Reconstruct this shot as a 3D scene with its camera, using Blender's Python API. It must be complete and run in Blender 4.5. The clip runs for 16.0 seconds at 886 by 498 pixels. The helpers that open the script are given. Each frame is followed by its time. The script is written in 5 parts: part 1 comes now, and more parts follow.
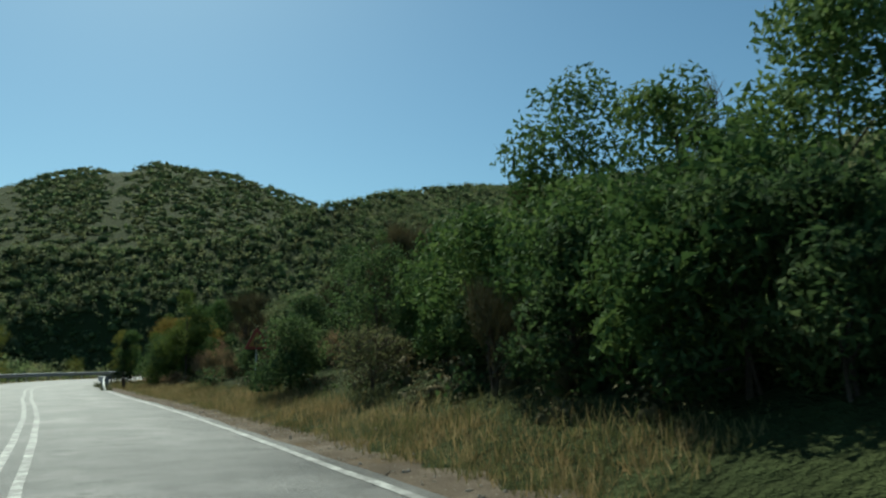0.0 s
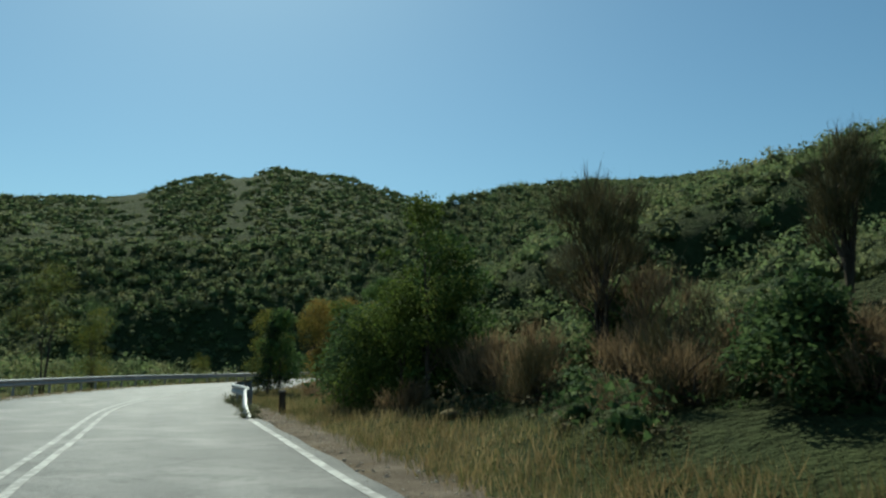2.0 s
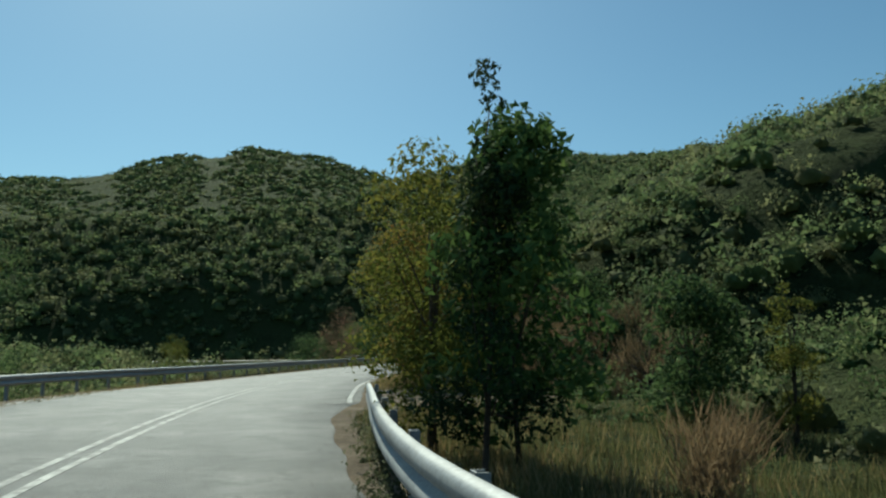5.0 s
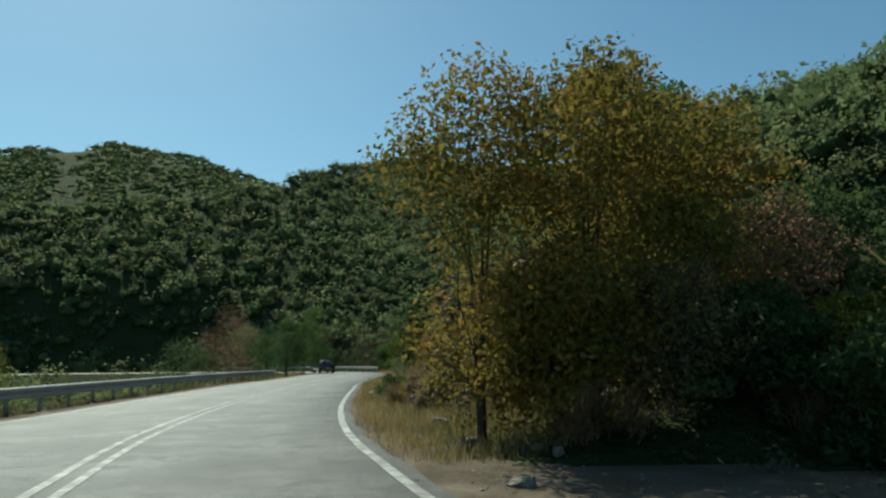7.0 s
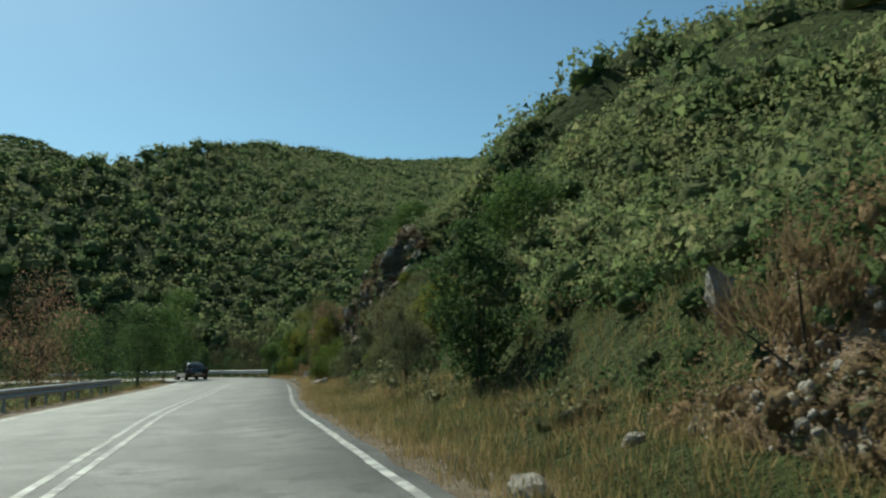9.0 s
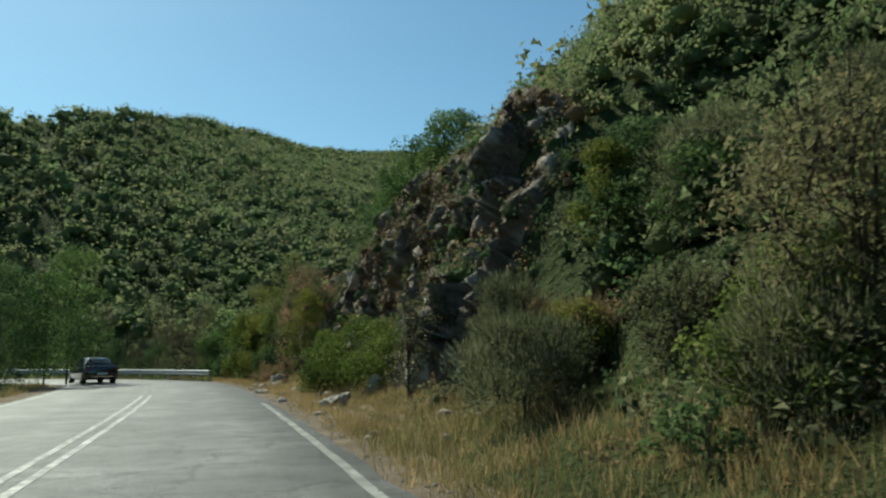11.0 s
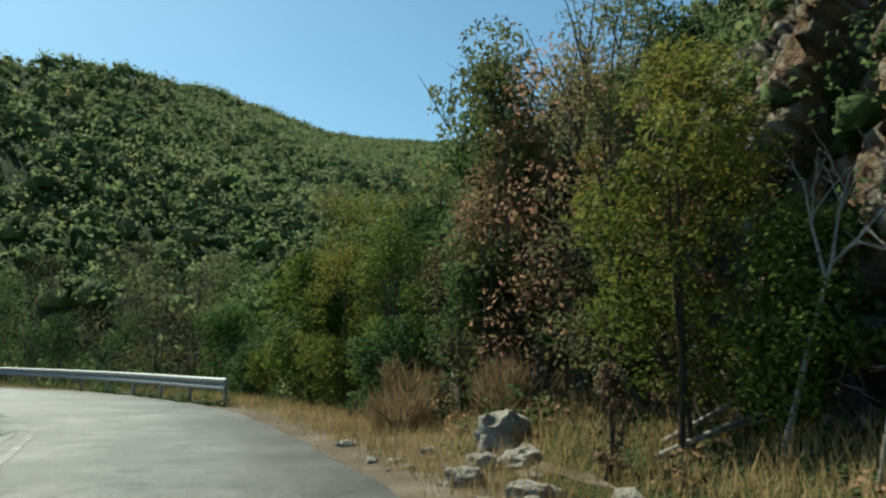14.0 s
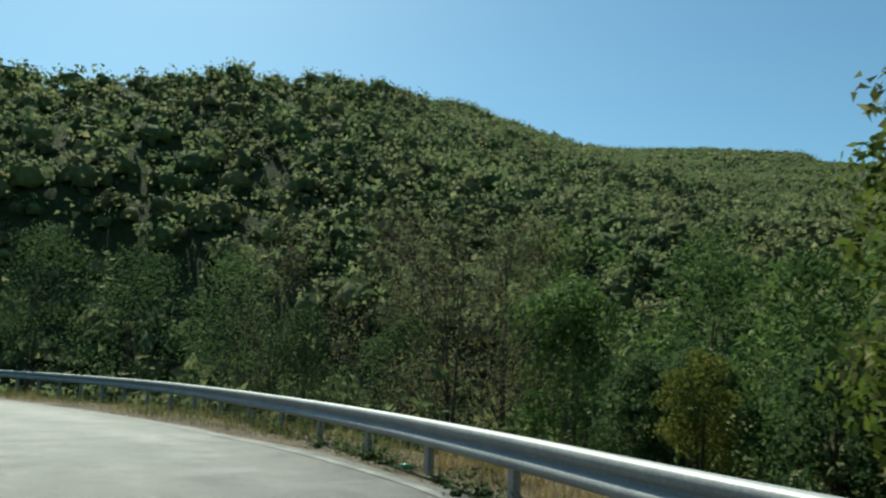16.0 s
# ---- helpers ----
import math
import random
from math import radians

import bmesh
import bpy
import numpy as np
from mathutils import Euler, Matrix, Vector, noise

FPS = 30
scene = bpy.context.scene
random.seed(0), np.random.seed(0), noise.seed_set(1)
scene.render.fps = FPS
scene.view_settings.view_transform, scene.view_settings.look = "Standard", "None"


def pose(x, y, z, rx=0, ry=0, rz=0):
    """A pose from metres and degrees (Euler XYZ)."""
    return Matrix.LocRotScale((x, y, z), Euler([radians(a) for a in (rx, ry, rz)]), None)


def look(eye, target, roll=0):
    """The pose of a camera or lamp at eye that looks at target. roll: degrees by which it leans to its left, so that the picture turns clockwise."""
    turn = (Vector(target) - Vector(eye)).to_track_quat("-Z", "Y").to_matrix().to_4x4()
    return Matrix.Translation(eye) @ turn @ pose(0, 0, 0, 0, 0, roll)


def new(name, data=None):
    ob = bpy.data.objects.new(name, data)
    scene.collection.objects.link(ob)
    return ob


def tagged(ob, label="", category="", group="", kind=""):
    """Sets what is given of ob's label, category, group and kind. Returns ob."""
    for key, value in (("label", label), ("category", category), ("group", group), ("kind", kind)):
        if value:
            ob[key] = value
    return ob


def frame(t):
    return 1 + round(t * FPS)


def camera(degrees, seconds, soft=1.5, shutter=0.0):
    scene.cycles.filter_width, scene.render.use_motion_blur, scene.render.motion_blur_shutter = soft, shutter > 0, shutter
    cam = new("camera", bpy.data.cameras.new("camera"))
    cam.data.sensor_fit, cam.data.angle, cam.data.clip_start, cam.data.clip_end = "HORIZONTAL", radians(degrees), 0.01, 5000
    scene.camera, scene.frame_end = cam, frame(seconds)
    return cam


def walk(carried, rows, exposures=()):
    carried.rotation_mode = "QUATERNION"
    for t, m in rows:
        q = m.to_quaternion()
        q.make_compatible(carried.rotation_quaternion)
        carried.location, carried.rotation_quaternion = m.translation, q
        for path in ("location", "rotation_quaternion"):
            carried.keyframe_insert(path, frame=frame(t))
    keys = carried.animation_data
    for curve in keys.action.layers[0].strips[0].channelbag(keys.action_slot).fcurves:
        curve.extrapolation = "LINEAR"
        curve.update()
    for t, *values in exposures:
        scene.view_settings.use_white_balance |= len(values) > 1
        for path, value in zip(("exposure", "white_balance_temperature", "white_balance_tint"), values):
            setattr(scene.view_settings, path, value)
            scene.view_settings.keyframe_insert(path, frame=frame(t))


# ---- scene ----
cam = camera(61.42, 16.0, soft=2.3, shutter=0.06)
PATH = [
    (0.0, -0.000, -0.000, 1.191, -0.02, 8.74, 0.49),
    (0.5, -2.437, 5.447, 1.189, 3.12, 9.07, 0.12),
    (1.0, -4.852, 10.991, 1.192, 5.77, 9.18, -0.10),
    (1.5, -7.645, 16.401, 1.184, 7.28, 9.03, -0.18),
    (2.0, -9.857, 20.997, 1.197, 8.35, 9.03, -0.17),
    (2.5, -12.225, 25.425, 1.191, 9.09, 8.83, -0.03),
    (3.0, -14.499, 29.517, 1.192, 9.21, 8.70, -0.00),
    (3.5, -16.517, 33.248, 1.187, 9.29, 8.56, 0.12),
    (4.0, -18.060, 36.740, 1.194, 9.25, 8.50, 0.22),
    (4.5, -19.700, 40.040, 1.192, 8.44, 8.05, 0.52),
    (4.7, -20.220, 41.430, 1.185, 7.70, 7.80, 0.58),
    (6.8, -25.767, 56.151, 1.190, -2.19, 8.51, 0.63),
    (7.0, -26.251, 57.906, 1.194, -3.20, 8.55, 0.65),
    (7.5, -27.378, 62.979, 1.169, -5.93, 8.46, 0.82),
    (8.0, -28.231, 68.323, 1.178, -8.35, 8.48, 1.41),
    (8.2, -28.552, 70.458, 1.180, -9.44, 8.48, 1.56),
    (10.3, -30.293, 92.324, 1.191, -17.84, 8.33, 0.96),
    (10.5, -30.330, 94.417, 1.201, -18.09, 8.35, 0.93),
    (11.0, -30.129, 99.599, 1.211, -18.68, 8.29, 0.64),
    (11.5, -29.892, 104.556, 1.177, -18.75, 8.38, 0.22),
    (12.0, -29.738, 109.298, 1.197, -18.74, 8.67, -0.34),
    (12.5, -29.637, 113.985, 1.201, -18.72, 8.61, -0.41),
    (13.0, -29.554, 118.509, 1.176, -18.69, 8.44, -0.37),
    (13.5, -29.546, 122.949, 1.170, -18.65, 8.19, -0.18),
    (14.0, -29.686, 127.351, 1.182, -18.34, 8.19, -0.43),
    (14.5, -29.649, 131.637, 1.173, -15.87, 8.57, -0.84),
    (15.0, -29.806, 135.458, 1.185, -12.08, 9.08, -1.52),
    (15.5, -30.270, 139.072, 1.191, -6.77, 9.16, -1.90),
    (16.0, -31.148, 142.451, 1.182, 0.19, 9.33, -1.90),
]
walk(cam, [(t, pose(x, y, z, 90 + p, r, w)) for t, x, y, z, w, p, r in PATH],
     exposures=[(0.0, 0.2, 6150, -9), (4.5, 0.22, 6150, -9), (7.0, 0.3, 6250, -9), (10.5, 0.6, 6350, -8), (14.5, 0.8, 6400, -8), (16.0, 0.64, 6200, -9)])

# ---- light ----
SUN_YAW, SUN_UP = 26.0, 48.0
world = bpy.data.worlds.new("sky")
scene.world = world
world.use_nodes = True
wn = world.node_tree.nodes
sky = wn.new("ShaderNodeTexSky")
sky.sky_type = "NISHITA"
sky.sun_disc = False
sky.sun_elevation = radians(SUN_UP)
sky.sun_rotation = radians(-SUN_YAW)
sky.air_density, sky.dust_density, sky.ozone_density = 1.0, 0.6, 2.4
wn["Background"].inputs["Strength"].default_value = 0.078
clear = wn.new("ShaderNodeMix")
clear.data_type, clear.blend_type = "RGBA", "MULTIPLY"
clear.inputs[0].default_value, clear.inputs[7].default_value = 1.0, (0.84, 1.0, 1.0, 1)
world.node_tree.links.new(sky.outputs[0], clear.inputs[6])
world.node_tree.links.new(clear.outputs[2], wn["Background"].inputs["Color"])
sun = new("sun", bpy.data.lights.new("sun", "SUN"))
sun.data.energy, sun.data.angle, sun.data.color = 4.6, radians(0.55), (1.0, 0.93, 0.82)
sun_way = Vector((-math.sin(radians(SUN_YAW)) * math.cos(radians(SUN_UP)), math.cos(radians(SUN_YAW)) * math.cos(radians(SUN_UP)), math.sin(radians(SUN_UP))))
sun.matrix_world = look(sun_way * 50, (0, 0, 0))


# ---- materials ----
def nodes_of(name):
    m = bpy.data.materials.new(name)
    m.use_nodes = True
    return m, m.node_tree.nodes, m.node_tree.links, m.node_tree.nodes["Principled BSDF"]


def ramp(n, stops):
    r = n.new("ShaderNodeValToRGB")
    while len(r.color_ramp.elements) < len(stops):
        r.color_ramp.elements.new(0.5)
    for e, (at, c) in zip(r.color_ramp.elements, stops):
        e.position, e.color = at, (*c, 1)
    return r


def noise_node(n, l, coords, scale, detail=6.0, rough=0.6, stretch=None):
    t = n.new("ShaderNodeTexNoise")
    t.inputs["Scale"].default_value, t.inputs["Detail"].default_value, t.inputs["Roughness"].default_value = scale, detail, rough
    if stretch:
        k = n.new("ShaderNodeMapping")
        k.inputs["Scale"].default_value = stretch
        l.new(coords, k.inputs["Vector"])
        coords = k.outputs[0]
    l.new(coords, t.inputs["Vector"])
    return t


def mixed(n, l, a, b, fac, mode="MIX"):
    x = n.new("ShaderNodeMix")
    x.data_type, x.blend_type = "RGBA", mode
    for socket, value in ((x.inputs[6], a), (x.inputs[7], b), (x.inputs[0], fac)):
        if isinstance(value, (tuple, float)):
            socket.default_value = (*value, 1) if isinstance(value, tuple) else value
        else:
            l.new(value, socket)
    return x.outputs[2]


def surface(name, stops, scale, rough=0.8, bump=0.3, fine=None, grain=12.0, wear=None, metal=0.0, spec=0.3, bump_size=0.05, stretch=None):
    """Colour by a wide noise, grain by a fine one, and relief by both."""
    m, n, l, p = nodes_of(name)
    c = n.new("ShaderNodeTexCoord").outputs["Object"]
    wide = noise_node(n, l, c, scale, 8, 0.62, stretch)
    small = noise_node(n, l, c, scale * grain, 5, 0.7)
    r = ramp(n, stops)
    l.new(wide.outputs["Fac"], r.inputs[0])
    g = ramp(n, [(0.3, (0.55, 0.55, 0.55)), (0.7, (1.25, 1.25, 1.25))])
    l.new(small.outputs["Fac"], g.inputs[0])
    col = mixed(n, l, r.outputs[0], g.outputs[0], 0.75, "MULTIPLY")
    if wear:
        big = noise_node(n, l, c, wear[0], 9, 0.7)
        w = ramp(n, [(wear[1] - 0.06, (0, 0, 0)), (wear[1] + 0.06, (1, 1, 1))])
        l.new(big.outputs["Fac"], w.inputs[0])
        col = mixed(n, l, col, wear[2], w.outputs[0])
    l.new(col, p.inputs["Base Color"])
    p.inputs["Roughness"].default_value, p.inputs["Metallic"].default_value = rough, metal
    p.inputs["Specular IOR Level"].default_value = spec
    h = n.new("ShaderNodeMath")
    l.new(wide.outputs["Fac"], h.inputs[0])
    l.new(small.outputs["Fac"], h.inputs[1])
    b = n.new("ShaderNodeBump")
    b.inputs["Strength"].default_value, b.inputs["Distance"].default_value = bump, bump_size
    l.new(h.outputs[0], b.inputs["Height"])
    l.new(b.outputs[0], p.inputs["Normal"])
    return m


def foliage(name, stops, glow=0.35, patch=0.35, each=0.5, lumps=0.0):
    """Leaves that differ one by one and in patches, and let light through."""
    m, n, l, p = nodes_of(name)
    g = n.new("ShaderNodeNewGeometry")
    r = ramp(n, stops)
    pn = noise_node(n, l, g.outputs["Position"], patch, 3)
    a = n.new("ShaderNodeMath")
    a.operation = "MULTIPLY_ADD"
    l.new(pn.outputs["Fac"], a.inputs[0])
    a.inputs[1].default_value = 2.0 if lumps and patch < 0.3 else 1.5
    a.inputs[2].default_value = -0.5
    s = n.new("ShaderNodeMath")
    s.operation = "MULTIPLY_ADD"
    l.new(g.outputs["Random Per Island"], s.inputs[0])
    s.inputs[1].default_value = each
    a.inputs[2].default_value = 0.5 - a.inputs[1].default_value / 2 - each / 2
    l.new(a.outputs[0], s.inputs[2])
    l.new(s.outputs[0], r.inputs[0])
    l.new(r.outputs[0], p.inputs["Base Color"])
    p.inputs["Roughness"].default_value, p.inputs["Specular IOR Level"].default_value = 0.8, 0.08
    t = n.new("ShaderNodeBsdfTranslucent")
    if lumps:
        ln = noise_node(n, l, g.outputs["Position"], lumps, 6, 0.7)
        b = n.new("ShaderNodeBump")
        b.inputs["Strength"].default_value, b.inputs["Distance"].default_value = 1.0, min(0.6 / lumps, 0.5)
        l.new(ln.outputs["Fac"], b.inputs["Height"])
        l.new(b.outputs[0], p.inputs["Normal"])
        dapple = ramp(n, [(0.36, (0.55, 0.55, 0.55)), (0.64, (1.2, 1.2, 1.2))])
        l.new(ln.outputs["Fac"], dapple.inputs[0])
        l.new(mixed(n, l, r.outputs[0], dapple.outputs[0], 1.0, "MULTIPLY"), p.inputs["Base Color"])
    l.new(r.outputs[0], t.inputs["Color"])
    x = n.new("ShaderNodeMixShader")
    x.inputs[0].default_value = glow
    l.new(p.outputs[0], x.inputs[1])
    l.new(t.outputs[0], x.inputs[2])
    l.new(x.outputs[0], n["Material Output"].inputs["Surface"])
    return m


def plain(name, colour, rough=0.5, metal=0.0, grime=0.25, spec=0.5, coat=0.0):
    m, n, l, p = nodes_of(name)
    c = n.new("ShaderNodeTexCoord").outputs["Object"]
    t = noise_node(n, l, c, 9.0, 6)
    r = ramp(n, [(0.35, tuple(v * (1 - grime) for v in colour)), (0.7, colour)])
    l.new(t.outputs["Fac"], r.inputs[0])
    l.new(r.outputs[0], p.inputs["Base Color"])
    q = n.new("ShaderNodeMath")
    q.operation = "MULTIPLY_ADD"
    l.new(t.outputs["Fac"], q.inputs[0])
    q.inputs[1].default_value, q.inputs[2].default_value = 0.3, max(0.02, rough - 0.15)
    l.new(q.outputs[0], p.inputs["Roughness"])
    p.inputs["Metallic"].default_value, p.inputs["Specular IOR Level"].default_value = metal, spec
    p.inputs["Coat Weight"].default_value = coat
    return m


ASPHALT = surface("asphalt", [(0.3, (0.058, 0.058, 0.055)), (0.5, (0.105, 0.103, 0.098)), (0.72, (0.20, 0.195, 0.185))], 0.5, 0.55, 1.0, grain=36, wear=(1.6, 0.56, (0.055, 0.054, 0.051)), spec=0.35, bump_size=0.03)
an, al = ASPHALT.node_tree.nodes, ASPHALT.node_tree.links
ap = an["Principled BSDF"]
side = an.new("ShaderNodeAttribute")
side.attribute_name = "side"
tracks = ramp(an, [(0.0, (0.8, 0.79, 0.77)), (0.09, (1.0, 1.0, 1.0)), (0.20, (1.22, 1.21, 1.19)), (0.30, (0.9, 0.9, 0.9)), (0.39, (1.2, 1.19, 1.17)), (0.49, (0.95, 0.95, 0.95)), (0.60, (1.16, 1.15, 1.14)), (0.70, (0.8, 0.8, 0.8)), (0.80, (1.14, 1.13, 1.12)), (0.93, (0.85, 0.84, 0.82))])
drift = noise_node(an, al, an.new("ShaderNodeTexCoord").outputs["Object"], 0.25, 5)
wander = an.new("ShaderNodeMath")
wander.operation = "MULTIPLY_ADD"
al.new(drift.outputs["Fac"], wander.inputs[0])
wander.inputs[1].default_value = 0.16
al.new(side.outputs["Fac"], wander.inputs[2])
shift = an.new("ShaderNodeMath")
shift.operation = "SUBTRACT"
al.new(wander.outputs[0], shift.inputs[0])
shift.inputs[1].default_value = 0.08
al.new(shift.outputs[0], tracks.inputs[0])
al.new(mixed(an, al, ap.inputs["Base Color"].links[0].from_socket, tracks.outputs[0], 0.85, "MULTIPLY"), ap.inputs["Base Color"])
split = an.new("ShaderNodeTexVoronoi")
split.feature = "DISTANCE_TO_EDGE"
split.inputs["Scale"].default_value = 0.55
warp = noise_node(an, al, an["Texture Coordinate"].outputs["Object"], 1.4, 4)
bent = mixed(an, al, an["Texture Coordinate"].outputs["Object"], warp.outputs["Color"], 0.35, "LINEAR_LIGHT")
al.new(bent, split.inputs["Vector"])
seam = ramp(an, [(0.004, (0.45, 0.45, 0.45)), (0.016, (1.0, 1.0, 1.0))])
al.new(split.outputs["Distance"], seam.inputs[0])
where = ramp(an, [(0.5, (0, 0, 0)), (0.62, (1, 1, 1))])
al.new(noise_node(an, al, an["Texture Coordinate"].outputs["Object"], 0.12, 3).outputs["Fac"], where.inputs[0])
al.new(mixed(an, al, ap.inputs["Base Color"].links[0].from_socket, seam.outputs[0], where.outputs[0], "MULTIPLY"), ap.inputs["Base Color"])
PAINT_LINE = surface("worn_road_paint", [(0.3, (0.30, 0.30, 0.28)), (0.7, (0.52, 0.51, 0.48))], 1.2, 0.6, 0.3, grain=60, wear=(3.0, 0.49, (0.18, 0.175, 0.165)), bump_size=0.006)
SOIL = surface("dry_soil_and_litter", [(0.25, (0.028, 0.038, 0.016)), (0.45, (0.05, 0.06, 0.024)), (0.62, (0.042, 0.056, 0.02)), (0.8, (0.075, 0.072, 0.036))], 0.16, 0.95, 1.0, grain=12, spec=0.05, bump_size=0.6)
EARTH = surface("stony_brown_earth", [(0.28, (0.10, 0.068, 0.042)), (0.5, (0.21, 0.15, 0.10)), (0.75, (0.42, 0.345, 0.265))], 0.9, 0.95, 1.0, grain=9, wear=(0.8, 0.64, (0.10, 0.075, 0.04)), spec=0.05, bump_size=0.12)
GRAVEL = surface("pale_gravel_soil", [(0.3, (0.10, 0.077, 0.054)), (0.55, (0.185, 0.145, 0.105)), (0.75, (0.32, 0.265, 0.205))], 0.9, 0.95, 0.9, grain=28, wear=(0.7, 0.62, (0.15, 0.105, 0.055)), spec=0.1, bump_size=0.06)
ROCK = surface("weathered_limestone", [(0.3, (0.05, 0.042, 0.034)), (0.46, (0.115, 0.098, 0.08)), (0.6, (0.20, 0.168, 0.13)), (0.76, (0.38, 0.34, 0.29))], 1.1, 0.92, 1.0, grain=7, wear=(0.4, 0.54, (0.20, 0.12, 0.065)), spec=0.15, bump_size=0.24)
rn, rl = ROCK.node_tree.nodes, ROCK.node_tree.links
edge_of = ramp(rn, [(0.52, (0, 0, 0)), (0.60, (0.8, 0.8, 0.8))])
rl.new(rn.new("ShaderNodeNewGeometry").outputs["Pointiness"], edge_of.inputs[0])
rbase = rn["Principled BSDF"].inputs["Base Color"]
rl.new(mixed(rn, rl, rbase.links[0].from_socket, (0.46, 0.42, 0.36), edge_of.outputs[0]), rbase)
PALE_ROCK = surface("pale_grey_limestone", [(0.3, (0.20, 0.175, 0.145)), (0.5, (0.40, 0.36, 0.305)), (0.75, (0.56, 0.52, 0.46))], 2.2, 0.85, 1.0, grain=9, wear=(1.1, 0.6, (0.13, 0.11, 0.075)), spec=0.2, bump_size=0.09)
BARK = surface("grey_brown_bark", [(0.3, (0.05, 0.038, 0.027)), (0.7, (0.15, 0.12, 0.09))], 5.0, 0.9, 0.8, grain=6, spec=0.1, stretch=(1, 1, 0.25))
DEAD_WOOD = surface("bleached_dead_wood", [(0.3, (0.22, 0.19, 0.16)), (0.7, (0.42, 0.39, 0.35))], 6.0, 0.9, 0.6, grain=6, spec=0.1, stretch=(1, 1, 0.2))
STEEL = surface("galvanised_steel", [(0.3, (0.25, 0.255, 0.255)), (0.7, (0.36, 0.365, 0.36))], 2.2, 0.5, 0.1, grain=14, wear=(1.3, 0.7, (0.16, 0.12, 0.09)), metal=0.1, spec=0.6, bump_size=0.01)
FAINT_LINE = surface("nearly_gone_road_paint", [(0.3, (0.16, 0.155, 0.145)), (0.7, (0.28, 0.27, 0.25))], 1.2, 0.7, 0.3, grain=60, wear=(1.6, 0.48, (0.12, 0.115, 0.105)), bump_size=0.006)
LEAF = {
    "broad": foliage("dark_oak_leaves", [(0.1, (0.039, 0.072, 0.023)), (0.5, (0.089, 0.145, 0.043)), (0.9, (0.177, 0.239, 0.068))], 0.3),
    "shrub": foliage("evergreen_shrub_leaves", [(0.1, (0.037, 0.066, 0.028)), (0.5, (0.080, 0.129, 0.046)), (0.9, (0.162, 0.212, 0.083))], 0.36, 0.35, 0.5, 7.0),
    "green": foliage("fresh_green_leaves", [(0.1, (0.050, 0.075, 0.015)), (0.5, (0.099, 0.134, 0.029)), (0.9, (0.182, 0.204, 0.053))], 0.38),
    "bright": foliage("sunlit_lime_leaves", [(0.1, (0.042, 0.067, 0.013)), (0.5, (0.083, 0.119, 0.022)), (0.9, (0.167, 0.176, 0.036))], 0.45),
    "yellow": foliage("yellow_green_leaves", [(0.1, (0.073, 0.092, 0.019)), (0.5, (0.145, 0.158, 0.033)), (0.9, (0.264, 0.224, 0.053))], 0.4),
    "autumn": foliage("yellow_autumn_leaves", [(0.1, (0.095, 0.101, 0.022)), (0.45, (0.209, 0.169, 0.038)), (0.75, (0.297, 0.209, 0.054)), (0.95, (0.284, 0.135, 0.043))], 0.4, 0.8),
    "red": foliage("reddish_brown_leaves", [(0.1, (0.130, 0.111, 0.058)), (0.5, (0.260, 0.176, 0.104)), (0.9, (0.429, 0.221, 0.156))], 0.5),
    "pale": foliage("pale_green_leaves", [(0.1, (0.07, 0.085, 0.028)), (0.5, (0.15, 0.16, 0.06)), (0.9, (0.27, 0.26, 0.12))], 0.4),
    "grey": foliage("grey_green_scrub_leaves", [(0.1, (0.075, 0.087, 0.045)), (0.5, (0.151, 0.161, 0.084)), (0.9, (0.283, 0.264, 0.142))], 0.3, 0.35, 0.5, 7.0),
    "twig": foliage("sparse_olive_leaves", [(0.1, (0.068, 0.078, 0.038)), (0.5, (0.132, 0.136, 0.063)), (0.9, (0.224, 0.187, 0.095))], 0.45),
    "broom": foliage("brown_green_broom_stems", [(0.1, (0.049, 0.050, 0.025)), (0.5, (0.105, 0.091, 0.045)), (0.9, (0.168, 0.133, 0.070))], 0.15),
    "dry": foliage("dry_brown_stems", [(0.1, (0.11, 0.083, 0.048)), (0.5, (0.225, 0.16, 0.09)), (0.9, (0.36, 0.25, 0.14))], 0.35, 0.35, 0.5, 7.0),
    "cypress": foliage("dark_cypress_leaves", [(0.1, (0.016, 0.03, 0.013)), (0.5, (0.034, 0.055, 0.022)), (0.9, (0.06, 0.08, 0.03))], 0.2),
}
STRAW = foliage("straw_grass", [(0.1, (0.16, 0.115, 0.052)), (0.5, (0.31, 0.225, 0.105)), (0.9, (0.46, 0.35, 0.18))], 0.4, 0.5)
OLIVE_GRASS = foliage("olive_grass", [(0.1, (0.07, 0.08, 0.03)), (0.5, (0.14, 0.14, 0.055)), (0.9, (0.26, 0.225, 0.10))], 0.4, 0.5)
WOODS = [foliage("far_evergreen_woods", [(0.1, (0.078, 0.119, 0.055)), (0.5, (0.158, 0.209, 0.086)), (0.9, (0.258, 0.298, 0.124))], 0.42, 0.22, 0.16, 1.8),
         foliage("far_olive_scrub", [(0.1, (0.106, 0.126, 0.063)), (0.5, (0.194, 0.216, 0.099)), (0.9, (0.309, 0.298, 0.145))], 0.42, 0.22, 0.16, 1.8)]
BLACK = plain("black_gloss_paint", (0.012, 0.013, 0.016), 0.25, 0.0, 0.2, 0.5, 0.6)
GLASS = plain("dark_car_glass", (0.02, 0.024, 0.028), 0.08, 0.0, 0.1, 0.8)
RUBBER = plain("black_rubber", (0.02, 0.02, 0.02), 0.8)
ALLOY = plain("grey_alloy", (0.45, 0.45, 0.46), 0.35, 0.9)
